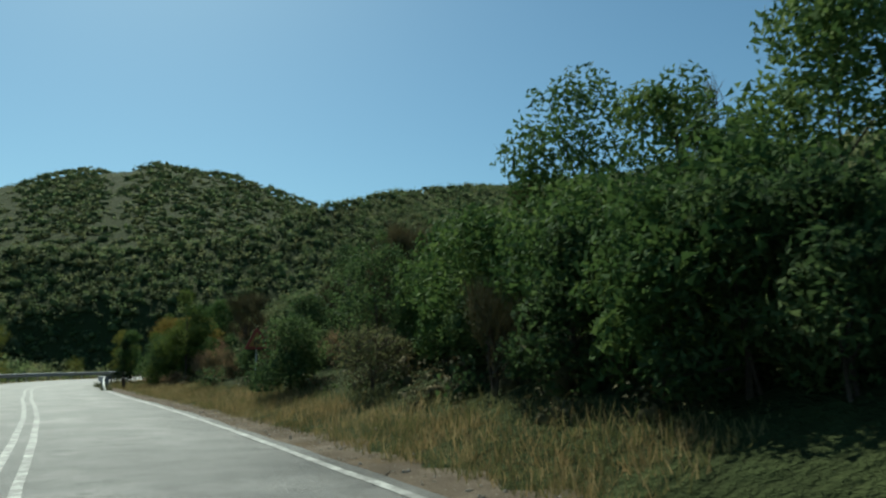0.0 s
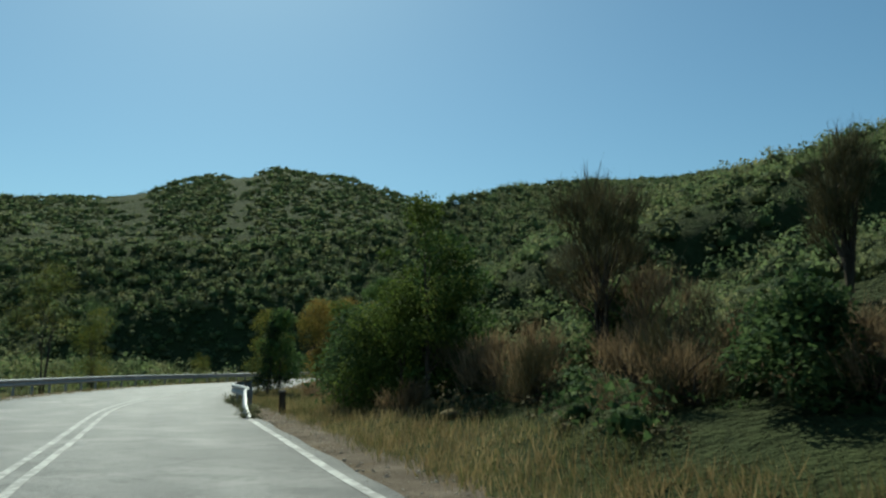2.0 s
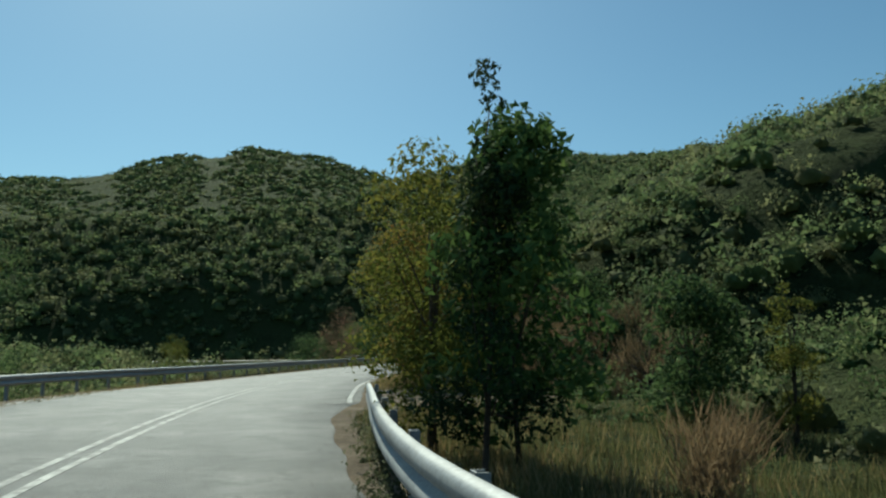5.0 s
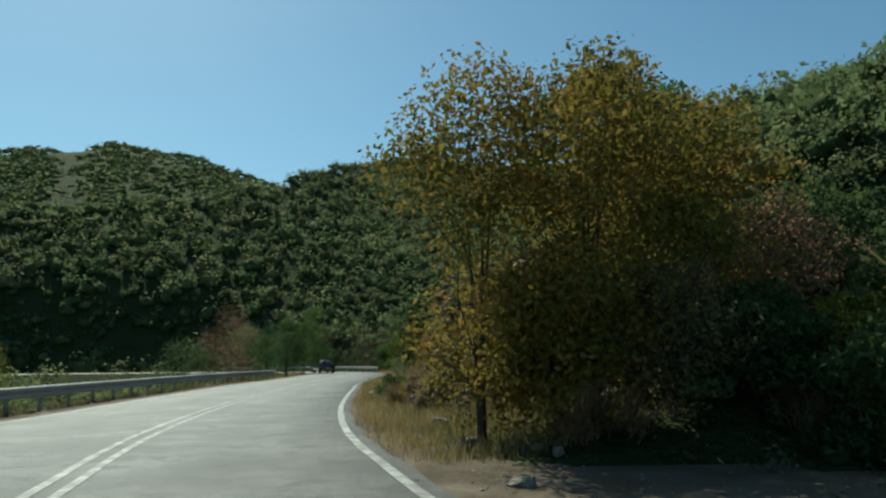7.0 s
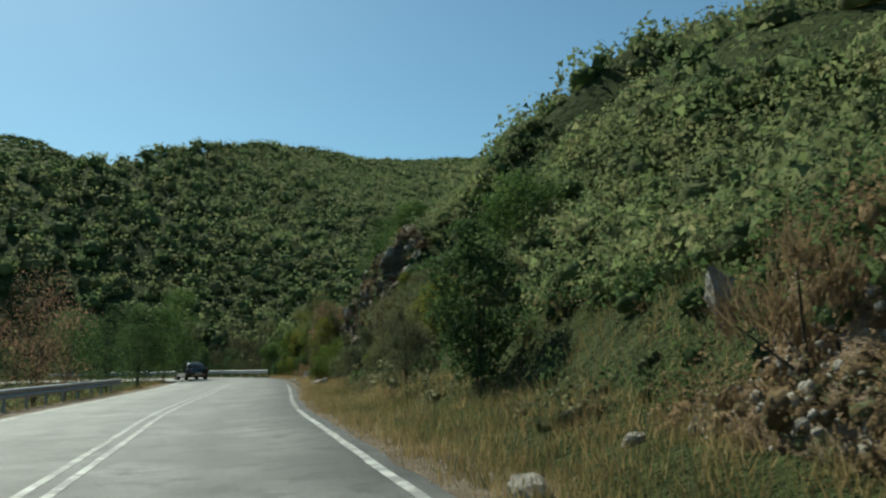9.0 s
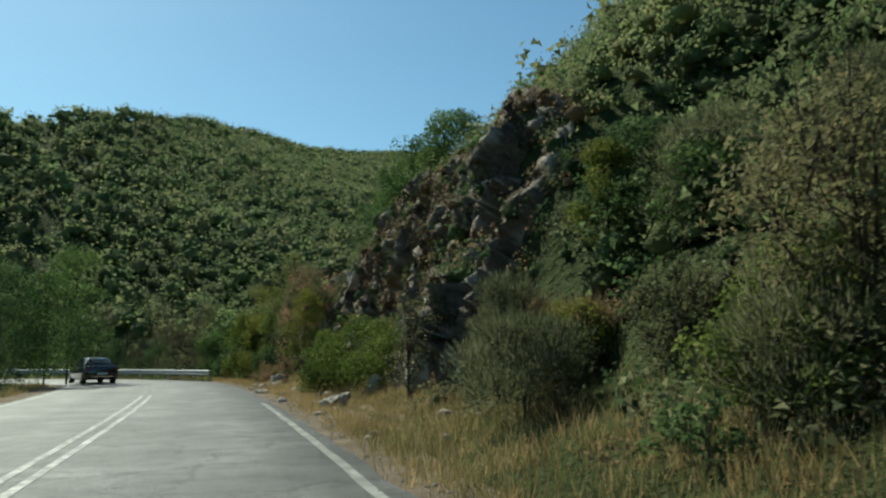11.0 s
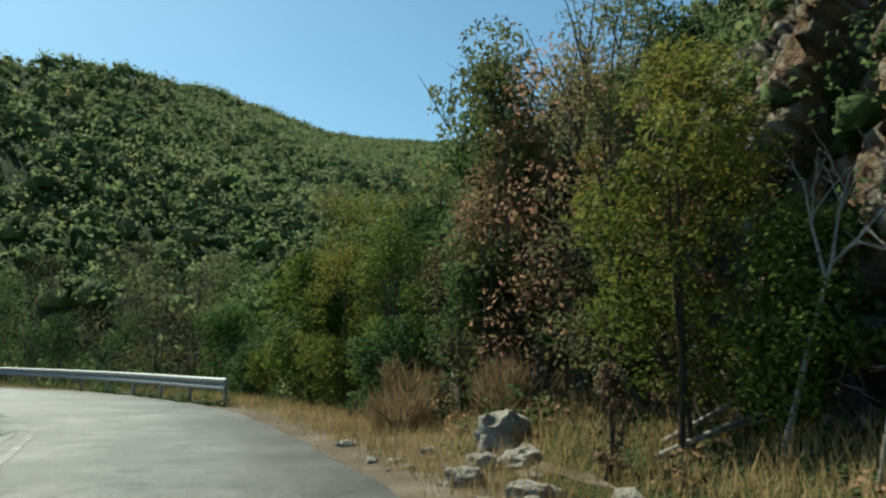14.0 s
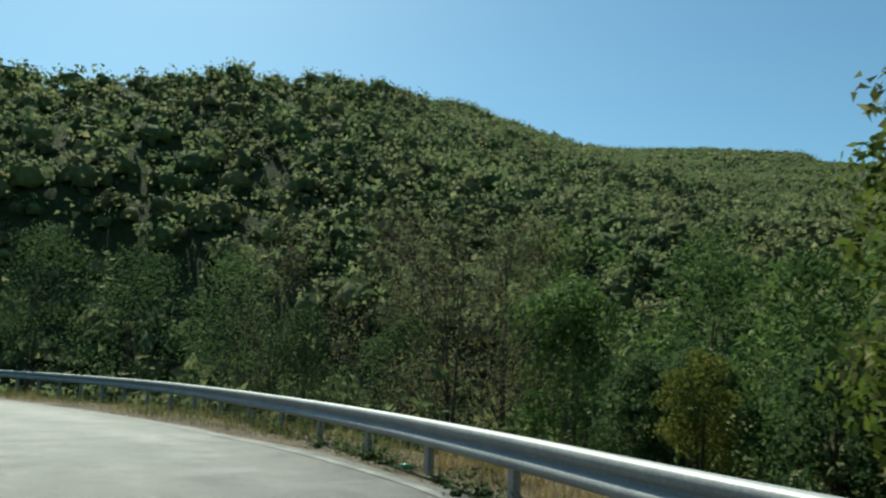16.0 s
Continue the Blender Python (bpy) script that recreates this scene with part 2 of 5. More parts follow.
CHROME = plain("bright_chrome", (0.7, 0.7, 0.7), 0.15, 1.0, 0.1)
RED_LENS = plain("red_lamp_lens", (0.35, 0.015, 0.012), 0.2)
PLATE = plain("white_plate", (0.7, 0.7, 0.68), 0.5)
SIGN_RED = plain("faded_red_sign_paint", (0.30, 0.04, 0.028), 0.6)
SIGN_YELLOW = plain("faded_amber_sign_paint", (0.36, 0.20, 0.045), 0.6)
SIGN_BLACK = plain("black_sign_paint", (0.015, 0.015, 0.015), 0.6)
GREEN_PLASTIC = plain("green_plastic", (0.05, 0.35, 0.2), 0.4)


# ---- mesh helpers ----
def mesh_np(name, verts, faces, material, smooth=False, normals=None):
    me = bpy.data.meshes.new(name)
    verts, faces = np.asarray(verts, np.float32), np.asarray(faces, np.int32)
    me.vertices.add(len(verts))
    me.vertices.foreach_set("co", verts.ravel())
    me.loops.add(faces.size)
    me.loops.foreach_set("vertex_index", faces.ravel())
    me.polygons.add(len(faces))
    me.polygons.foreach_set("loop_start", np.arange(len(faces), dtype=np.int32) * faces.shape[1])
    me.update(calc_edges=True)
    if smooth:
        me.polygons.foreach_set("use_smooth", np.ones(len(faces), bool))
    me.materials.append(material)
    if normals is not None:
        me.normals_split_custom_set_from_vertices(normals)
    return me


def part(name, bm, material, parent, label="", smooth=False):
    """Links a bmesh as one mesh object under a thing or a part."""
    me = bpy.data.meshes.new(name)
    bm.normal_update()
    bm.to_mesh(me)
    bm.free()
    me.materials.append(material)
    if smooth:
        me.polygons.foreach_set("use_smooth", [True] * len(me.polygons))
    ob = new(name, me)
    ob.parent = parent
    return tagged(ob, label) if label else ob


def part_np(name, verts, faces, material, parent, label="", smooth=False):
    ob = new(name, mesh_np(name, verts, faces, material, smooth))
    ob.parent = parent
    return tagged(ob, label) if label else ob


def box(bm, x, y, z, sx, sy, sz, bevel=0.0, m=None):
    r = bmesh.ops.create_cube(bm, size=1, matrix=(m or Matrix()) @ Matrix.Translation((x, y, z)) @ Matrix.Diagonal((sx, sy, sz, 1)))
    if bevel:
        es = list({e for v in r["verts"] for e in v.link_edges})
        bmesh.ops.bevel(bm, geom=es, offset=bevel, segments=2, affect="EDGES")
    return bm


def rod(bm, a, b, r0, r1=None, sides=10):
    a, b = Vector(a), Vector(b)
    m = Matrix.Translation((a + b) / 2) @ (b - a).to_track_quat("Z", "Y").to_matrix().to_4x4()
    bmesh.ops.create_cone(bm, cap_ends=True, segments=sides, radius1=r0, radius2=r0 if r1 is None else r1, depth=(b - a).length, matrix=m)
    return bm


def grid_faces(rows, cols, base=0):
    i = np.arange(rows - 1)[:, None] * cols + np.arange(cols - 1)[None, :] + base
    return np.stack([i, i + 1, i + cols + 1, i + cols], -1).reshape(-1, 4)


def tube(points, radii, sides=5):
    """A tapered tube along points."""
    pts, out, faces = [Vector(p) for p in points], [], []
    for k, p in enumerate(pts):
        way = (pts[min(k + 1, len(pts) - 1)] - pts[max(k - 1, 0)]).normalized()
        u = way.cross(Vector((0.31, 0.95, 0.05))).normalized()
        v = way.cross(u)
        for s in range(sides):
            a = 2 * math.pi * s / sides
            out.append(tuple(p + (u * math.cos(a) + v * math.sin(a)) * radii[k]))
    for k in range(len(pts) - 1):
        for s in range(sides):
            faces.append((k * sides + s, k * sides + (s + 1) % sides, (k + 1) * sides + (s + 1) % sides, (k + 1) * sides + s))
    return np.array(out), np.array(faces)


def joined(pieces):
    vs, fs, base = [], [], 0
    for v, f in pieces:
        vs.append(v)
        fs.append(f + base)
        base += len(v)
    return np.concatenate(vs), np.concatenate(fs)


def unit(v):
    return v / np.maximum(np.linalg.norm(v, axis=-1, keepdims=True), 1e-6)


def leaf_quads(rng, centres, normals, size, slim=0.55):
    n = unit(normals)
    u = unit(np.cross(n, rng.normal(size=n.shape)))
    w = np.cross(n, u) * slim
    s = size[:, None] * 0.5
    tip = centres + u * s
    verts = np.stack([tip, centres + w * s + u * s * 0.15, centres - u * s, centres - w * s + u * s * 0.15], 1).reshape(-1, 3)
    return verts, np.arange(len(verts)).reshape(-1, 4)


def leaf_tris(rng, centres, normals, size):
    n = unit(normals)
    u = unit(np.cross(n, rng.normal(size=n.shape))) * size[:, None] * 0.7
    w = np.cross(n, u) * 0.42
    verts = np.stack([centres + u, centres - u * 0.5 + w, centres - u * 0.5 - w], 1).reshape(-1, 3)
    return verts, np.arange(len(verts)).reshape(-1, 3)


def blades(rng, roots, ways, width):
    """Slim upright triangles."""
    side = unit(np.cross(ways, rng.normal(size=ways.shape))) * np.asarray(width).reshape(-1, 1) * 0.5
    verts = np.stack([roots - side, roots + side, roots + ways], 1).reshape(-1, 3)
    return verts, np.arange(len(verts)).reshape(-1, 3)


# ---- plan: the road's centre line and the land ----
ROAD = [(5.4, -24), (3.4, -14), (1, -5), (-1.6, 2), (-4.7, 8.3), (-8, 14.7), (-10.4, 19.2), (-12.9, 23.7), (-15.5, 28.3), (-17.7, 32.4), (-19.8, 36.2),
        (-21.8, 40), (-23.5, 43.8), (-24.9, 47.7), (-26.2, 51.8), (-27.4, 56), (-28.6, 60.8), (-29.5, 65), (-30.4, 70), (-30.95, 75), (-31.3, 80), (-31.55, 86),
        (-31.75, 92), (-31.95, 98), (-31.9, 104), (-31.7, 110), (-31.55, 116), (-31.45, 122), (-31.45, 128), (-31.6, 134), (-31.92, 139), (-32.5, 143.6),
        (-33.8, 147.6), (-35.2, 150.2), (-37.3, 152.9), (-40.9, 156.7)]
TAIL = [(-47.0, 161.6), (-56, 166), (-66, 168.5), (-80, 170), (-96, 170)]


def spline(points, step=0.5):
    p = np.array(points, float)
    p = np.vstack([2 * p[0] - p[1], p, 2 * p[-1] - p[-2]])
    out = []
    for i in range(1, len(p) - 2):
        a, b, c, d = p[i - 1:i + 3]
        k = max(2, int(np.linalg.norm(c - b) / step))
        t = (np.arange(k) / k)[:, None]
        out.append(0.5 * (2 * b + (c - a) * t + (2 * a - 5 * b + 4 * c - d) * t ** 2 + (3 * b - a - 3 * c + d) * t ** 3))
    out.append(p[-2:-1])
    return np.concatenate(out)


LINE = spline(ROAD + TAIL)
WAY = unit(np.gradient(LINE, axis=0))
RIGHT = np.stack([WAY[:, 1], -WAY[:, 0]], 1)
LINE_T = LINE[::2]
RIGHT_T = RIGHT[::2]


def road_coords(x, y):
    """How far right of the centre line a place lies, and the y of the line's nearest point."""
    x, y = np.atleast_1d(np.asarray(x, float)).ravel(), np.atleast_1d(np.asarray(y, float)).ravel()
    d, yy = np.empty_like(x), np.empty_like(x)
    for k in range(0, len(x), 8000):
        s = slice(k, k + 8000)
        dx, dy = x[s, None] - LINE_T[None, :, 0], y[s, None] - LINE_T[None, :, 1]
        i = np.argmin(dx * dx + dy * dy, 1)
        r = np.arange(len(i))
        side = dx[r, i] * RIGHT_T[i, 0] + dy[r, i] * RIGHT_T[i, 1]
        d[s] = np.where(side >= 0, 1, -1) * np.hypot(dx[r, i], dy[r, i])
        yy[s] = LINE_T[i, 1]
    return d, yy


def step01(a, b, x):
    t = np.clip((x - a) / (b - a), 0, 1)
    return t * t * (3 - 2 * t)


def waves(x, y):
    return (np.sin(x * 0.071 + 1.3 * np.sin(y * 0.043)) + np.sin(y * 0.083 + 1.7 * np.sin(x * 0.037 + 2)) + 0.5 * np.sin(x * 0.19 + y * 0.13) + 0.4 * np.sin(y * 0.23 - x * 0.11))


def ripple(x, y):
    return 0.5 * np.sin(x * 1.1 + 0.7 * np.sin(y * 0.9)) + 0.5 * np.sin(y * 1.3 + 0.8 * np.sin(x * 0.8 + 1)) + 0.3 * np.sin(x * 2.7 + y * 2.1)


def verge_width(yy):
    return 1.1 + 5.5 * step01(57, 61, yy) * (1 - step01(64, 66, yy)) + 0.5 * step01(108, 116, yy)


def cliff_at(yy):
    """How high the bare rock stands along the road."""
    return np.interp(yy, [70, 73, 77, 81, 86, 92, 106, 112.5, 115.5, 130, 136, 142, 147], [0, 2.2, 2.9, 1.8, 1.0, 0.8, 1.2, 2.2, 6.2, 6.0, 4.0, 2.0, 0.0])


def foot_at(yy):
    """How far past the verge the rock begins."""
    return np.interp(yy, [70, 76, 84, 104, 112, 120, 128, 136, 147], [1.4, 0.9, 1.6, 2.2, 2.4, 2.0, 2.6, 2.2, 1.5])


RIDGE_X = [-420, -200, -130, -100, -80, -65, -52, -40, -18, 35, 88, 120, 190, 300]
RIDGE_Y = [240, 234, 232, 240, 249, 259, 305, 354, 421, 615, 660, 695, 769, 805]
CREST_Z = [34, 36, 38, 40, 42.5, 47.5, 66, 81, 100, 149, 160, 172, 198, 190]


def ridge_at(x):
    return np.interp(x, RIDGE_X, RIDGE_Y)


def far_land(x, y):
    ridge, crest = ridge_at(x), np.interp(x, RIDGE_X, CREST_Z)
    rise = np.clip((y - 170) / (ridge - 170), 0, 1.0)
    mid = np.where(y < ridge, -7 + (crest + 7) * (1.05 * rise - 0.05 * rise ** 2), crest - 0.3 * (y - ridge))
    r, th = np.hypot(x, y), np.degrees(np.arctan2(-x, y))
    top = np.interp(th, [-60, -30, 0, 5, 10.2, 15.8, 18.5, 21.5, 24, 26, 28.5, 31, 36, 45, 60, 100], [60, 70, 110, 155, 206, 236, 240, 247, 226, 231, 220, 197, 188, 172, 150, 60])
    back = np.where(r < 945, top * np.clip((r - 300) / 645, 0, 1), top - 0.2 * (r - 945))
    knoll = 122 * np.exp(-(((x + 440) / 170) ** 2 + ((y - 500) / 150) ** 2)) - 8
    z = np.maximum(np.maximum(mid, back), np.maximum(knoll, -7))
    return z + waves(x, y) * np.clip((z + 6) / 22, 0, 1) * 0.6


def land(x, y):
    x, y = np.asarray(x, float), np.asarray(y, float)
    shape = x.shape
    x, y = np.atleast_1d(x).ravel(), np.atleast_1d(y).ravel()
    d, yy = road_coords(x, y)
    t = np.maximum(d - 3.6 - verge_width(yy), 0)
    k1 = np.interp(yy, [-20, 10, 24, 34, 42, 50, 58, 66, 74, 84, 96, 104, 120, 140, 150], [0.5, 0.42, 0.30, 0.26, 0.05, -0.06, 0.02, 0.2, 0.35, 0.42, 0.42, 0.4, 0.3, 0.35, 0.25])
    k2 = np.interp(yy, [-20, 10, 30, 45, 60, 72, 84, 97, 108, 125, 145, 155], [0.5, 0.5, 0.40, 0.26, 0.28, 0.45, 0.72, 0.82, 0.90, 0.92, 0.85, 0.7])
    foot, high = foot_at(yy), cliff_at(yy)
    z = k1 * np.minimum(t, 5.5) + k2 * (1 + 0.4 * step01(90, 105, yy)) * np.clip(t - 5.5, 0, 10.5) + k2 * (0.62 * np.clip(t - 16, 0, 20) + 0.4 * np.maximum(t - 36, 0)) + high * step01(foot, foot + 1.0 + 0.22 * high, t)
    cut = (x + 26) * 0.89 - (y - 148) * 0.45
    z = np.where(z > 0, 62 * (1 - np.exp(-np.maximum(z, 0) / 62)), z)
    gully = -0.35 * np.clip(t, 0, 20)
    keep = step01(-1.5, 7, cut)
    right = z * keep + gully * (1 - keep)
    u = np.maximum(-d - 5.0, 0)
    left = -7.0 * (1 - np.exp(-u / 14))
    near = np.where(d > 0, right, left) - 0.035
    rough = np.clip((np.maximum(t, u) - 0.2) / 3, 0, 1)
    near = near + ripple(x, y) * 0.13 * rough + waves(x, y) * 0.6 * np.clip((np.maximum(t, u) - 8) / 25, 0, 1)
    far = far_land(x, y)
    blend = np.clip((np.abs(d) - 16) / 20, 0, 1)
    out = np.where(blend > 0, np.maximum(near, np.where(blend < 1, far * blend + near * (1 - blend), far)), near)
    return out.reshape(shape)


def lines_of(lo, hi, fine, first, last):
    a = list(np.arange(lo, hi + 0.01, fine))
    s = fine
    while a[-1] < last:
        s *= 1.12
        a.append(a[-1] + s)
    s = fine
    while a[0] > first:
        s *= 1.12
        a.insert(0, a[0] - s)
    return np.array(a)


gx, gy = lines_of(-62, 10, 0.8, -2600, 2600), lines_of(-12, 176, 0.8, -1500, 3200)
GX, GY = np.meshgrid(gx, gy)
ground = new("ground", mesh_np("ground", np.stack([GX, GY, land(GX, GY)], -1).reshape(-1, 3), grid_faces(len(gy), len(gx)), SOIL, True))
tagged(ground, "dry brown hillside soil with scrub litter", "ground", kind="structure")


def strip(name, offsets, heights, material, first=0, last=None, wobble=None):
    """A band along the road between offsets from its centre line."""
    i = np.arange(first, last or len(LINE))
    cols = []
    for k, (o, h) in enumerate(zip(offsets, heights)):
        o = np.full(len(i), o, float) if np.isscalar(o) else o[i]
        if wobble and wobble[k]:
            o = o + wobble[k] * ripple(LINE[i, 0] * 1.7 + k, LINE[i, 1] * 1.7)
        xy = LINE[i] + RIGHT[i] * o[:, None]
        z = np.full(len(i), h) if h is not None else land(xy[:, 0], xy[:, 1]) + 0.035
        cols.append(np.column_stack([xy, z]))
    v = np.stack(cols, 1).reshape(-1, 3)
    return mesh_np(name, v, grid_faces(len(i), len(offsets)), material, False)


LW = 1.5 * step01(40, 49, LINE[:, 1]) * (1 - step01(64, 78, LINE[:, 1]))
RW = 3.72 - 0.62 * step01(39, 47, LINE[:, 1]) * (1 - step01(56, 62, LINE[:, 1]))
road = new("road", strip("road", [-3.95 - LW, -3.85 - LW, -1.8, 0, 1.7, RW - 0.1, RW], [-0.08, 0.0, 0.012, 0.02, 0.012, 0.0, -0.08], ASPHALT, wobble=[0.06, 0.04, 0, 0, 0, 0.05, 0.07]))
across = road.data.attributes.new("side", "FLOAT", "POINT")
across.data.foreach_set("value", np.tile(np.array([0.0, 0.01, 0.26, 0.5, 0.73, 0.99, 1.0], np.float32), len(LINE)))
tagged(road, "worn pale grey two-lane asphalt road with patches", "road", kind="structure")
for name, o, w, z in (("centre_line", -0.14, 0.11, 0.0245), ("centre_line", 0.14, 0.11, 0.0245), ("edge_line", -3.55, 0.13, 0.0075)):
    shift = LW if o < -1 else 0 * LW
    ob = new(name, strip(name, [o - w / 2 - shift, o + w / 2 - shift], [z, z - (0.0008 if abs(o) > 1 else 0)], PAINT_LINE, last=None if o < -1 else int(np.argmax(LINE[:, 1] > 128)), wobble=[0.008, 0.008]))
    ob.parent = road
for a, b, paint in ((-30, 38.5, PAINT_LINE), (60, 99, PAINT_LINE), (99, 122, FAINT_LINE), (146, 169, FAINT_LINE)):
    i = np.where((LINE[:, 1] >= a) & (LINE[:, 1] <= b))[0]
    ob = new("edge_line", strip("edge_line", [3.29, 3.42], [0.0085, 0.0075], paint, i[0], i[-1], wobble=[0.012, 0.012]))
    ob.parent = road
i = np.where((LINE[:, 1] >= 128) & (LINE[:, 1] <= 141))[0]
for o in (-0.14, 0.14):
    ob = new("centre_line", strip("centre_line", [o - 0.055, o + 0.055], [0.0245, 0.0245], FAINT_LINE, i[0], i[-1], wobble=[0.008, 0.008]))
    ob.parent = road
VW = verge_width(LINE[:, 1]) * (1 - 0.5 * step01(39, 42, LINE[:, 1]) * (1 - step01(56, 58.5, LINE[:, 1])))
VW = VW + 0.35 * step01(108, 114, LINE[:, 1]) * (1 - step01(140, 146, LINE[:, 1]))
verge = new("verge", strip("verge", [RW - 0.12, RW + VW * 0.2, RW + VW * 0.36, RW + VW * 0.52, RW - 0.05 + VW * 0.68, RW - 0.1 + VW * 0.84, RW - 0.16 + VW], [-0.012, -0.004, None, None, None, None, None], GRAVEL, wobble=[0, 0.02, 0.04, 0.05, 0.06, 0.08, 0.14]))
tagged(verge, "pale stony dirt verge beside the road", "verge", kind="structure")
verge_l = new("verge", strip("verge", [-4.9 - LW, -4.4 - LW, -3.8 - LW], [None, -0.006, -0.012], GRAVEL, wobble=[0.3, 0.15, 0]))
tagged(verge_l, "pale stony dirt verge beside the road", "verge", kind="structure")


# ---- rails, sign, post ----
def guardrail(points, label, top=0.62):
    """A steel beam of two waves on posts, along points of x, y and height over the usual."""
    root = tagged(new("guardrail"), label, "guardrail", "roadside guardrails")
    p = spline([(a, b) for a, b, _ in points], 0.5)
    along = np.concatenate([[0], np.cumsum(np.linalg.norm(np.diff(p, axis=0), axis=1))])
    ends = np.concatenate([[0], np.cumsum([math.hypot(b[0] - a[0], b[1] - a[1]) for a, b in zip(points, points[1:])])])
    drop = np.interp(along, ends * along[-1] / ends[-1], [c for _, _, c in points])
    way = unit(np.gradient(p, axis=0))
    out = np.stack([way[:, 1], -way[:, 0]], 1)
    mid = len(p) // 2
    d, _ = road_coords(p[mid:mid + 1, 0], p[mid:mid + 1, 1])
    if d[0] > 0:
        out = -out
    profile = [(0.0, 0.0), (0.052, -0.008), (0.083, -0.034), (0.083, -0.105), (0.018, -0.132), (0.018, -0.17), (0.083, -0.197), (0.083, -0.262), (0.058, -0.29), (0.02, -0.302)]
    n = max(1, int(along[-1] // 4))
    for k in range(n):
        a, b = along[-1] * k / n - (0.1 if k else 0), along[-1] * (k + 1) / n
        s = np.linspace(a, b, 9)
        lift = 0.003 * (k % 2)
        c = np.column_stack([np.interp(s, along, p[:, 0]), np.interp(s, along, p[:, 1])])
        o = np.column_stack([np.interp(s, along, out[:, 0]), np.interp(s, along, out[:, 1])])
        z = top + np.interp(s, along, drop)
        face, rear = [], []
        for q, h in profile:
            face.append(np.column_stack([c + o * (q + lift), z + h]))
            rear.append(np.column_stack([c + o * (q + lift - 0.006), z + h]))
        v = np.concatenate([np.stack(face, 1).reshape(-1, 3), np.stack(rear, 1).reshape(-1, 3)])
        f1, f2 = grid_faces(9, 10), grid_faces(9, 10, 90)[:, ::-1]
        rim = np.array([(j * 10, (j + 1) * 10, 90 + (j + 1) * 10, 90 + j * 10) for j in range(8)])
        part_np("beam", v, np.concatenate([f1, f2, rim]), STEEL, root)
    for k in range(int(along[-1] // 2) + 1):
        s = min(k * 2.0 + 0.3, along[-1] - 0.1)
        x, y = np.interp(s, along, p[:, 0]), np.interp(s, along, p[:, 1])
        ox, oy = np.interp(s, along, out[:, 0]), np.interp(s, along, out[:, 1])
        z = top + np.interp(s, along, drop)
        if z < 0.35:
            continue
        low = float(land(x - ox * 0.1, y - oy * 0.1)) - 0.15
        m = Matrix.Translation((x - ox * 0.075, y - oy * 0.075, 0)) @ Matrix.Rotation(math.atan2(oy, ox), 4, "Z")
        bm = bmesh.new()
        box(bm, 0.0, 0, (low + z - 0.02) / 2, 0.012, 0.11, z - 0.02 - low, m=m)
        box(bm, -0.035, 0.05, (low + z - 0.02) / 2, 0.07, 0.01, z - 0.02 - low, m=m)
        box(bm, -0.035, -0.05, (low + z - 0.02) / 2, 0.07, 0.01, z - 0.02 - low, m=m)
        part("post", bm, STEEL, root)
        bm = bmesh.new()
        box(bm, 0.042, 0, z - 0.15, 0.07, 0.09, 0.17, 0.006, m)
        part("spacer", bm, STEEL, root)
    return root


def beside(offset, y0, y1, lift=0.0):
    i = [k for k in range(len(LINE)) if y0 <= LINE[k, 1] <= y1][::6]
    return [(*(LINE[k] + RIGHT[k] * (offset - LW[k])), lift) for k in i]


FIRST_RAIL = [(-16.85, 37.9, -0.58), (-17.3, 38.7, -0.34), (-17.62, 39.4, -0.08), (-17.9, 40.06, 0), (-18.25, 41.08, 0), (-18.64, 41.87, 0), (-19.36, 43.2, 0), (-20.17, 44.6, 0), (-20.78, 45.8, 0), (-21.5, 47.6, 0), (-22.1, 49.6, 0), (-22.7, 52, 0), (-23.3, 54.6, 0), (-23.9, 57.2, 0)]
guardrail(FIRST_RAIL, "galvanised steel guardrail with a turned-down end in dry grass", 0.63)
guardrail([(-26.6, 38.9, -0.5), (-27.4, 40.6, -0.1)] + beside(-4.75, 45.5, 121), "long galvanised steel guardrail in front of shrubs", 0.66)
BEND_RAIL = [p[:2] for p in [(-28.9, 145.6, 0), (-29.7, 147.4, 0), (-30.6, 149.6, 0), (-32.0, 152.6, 0), (-34.0, 156.2, 0), (-36.4, 160.0, 0), (-40.0, 164.8, 0), (-45.5, 170.5, 0), (-54, 177.5, 0)]]
guardrail([(x, y, 0) for x, y in BEND_RAIL], "galvanised steel guardrail round the outside of the bend", 0.64)


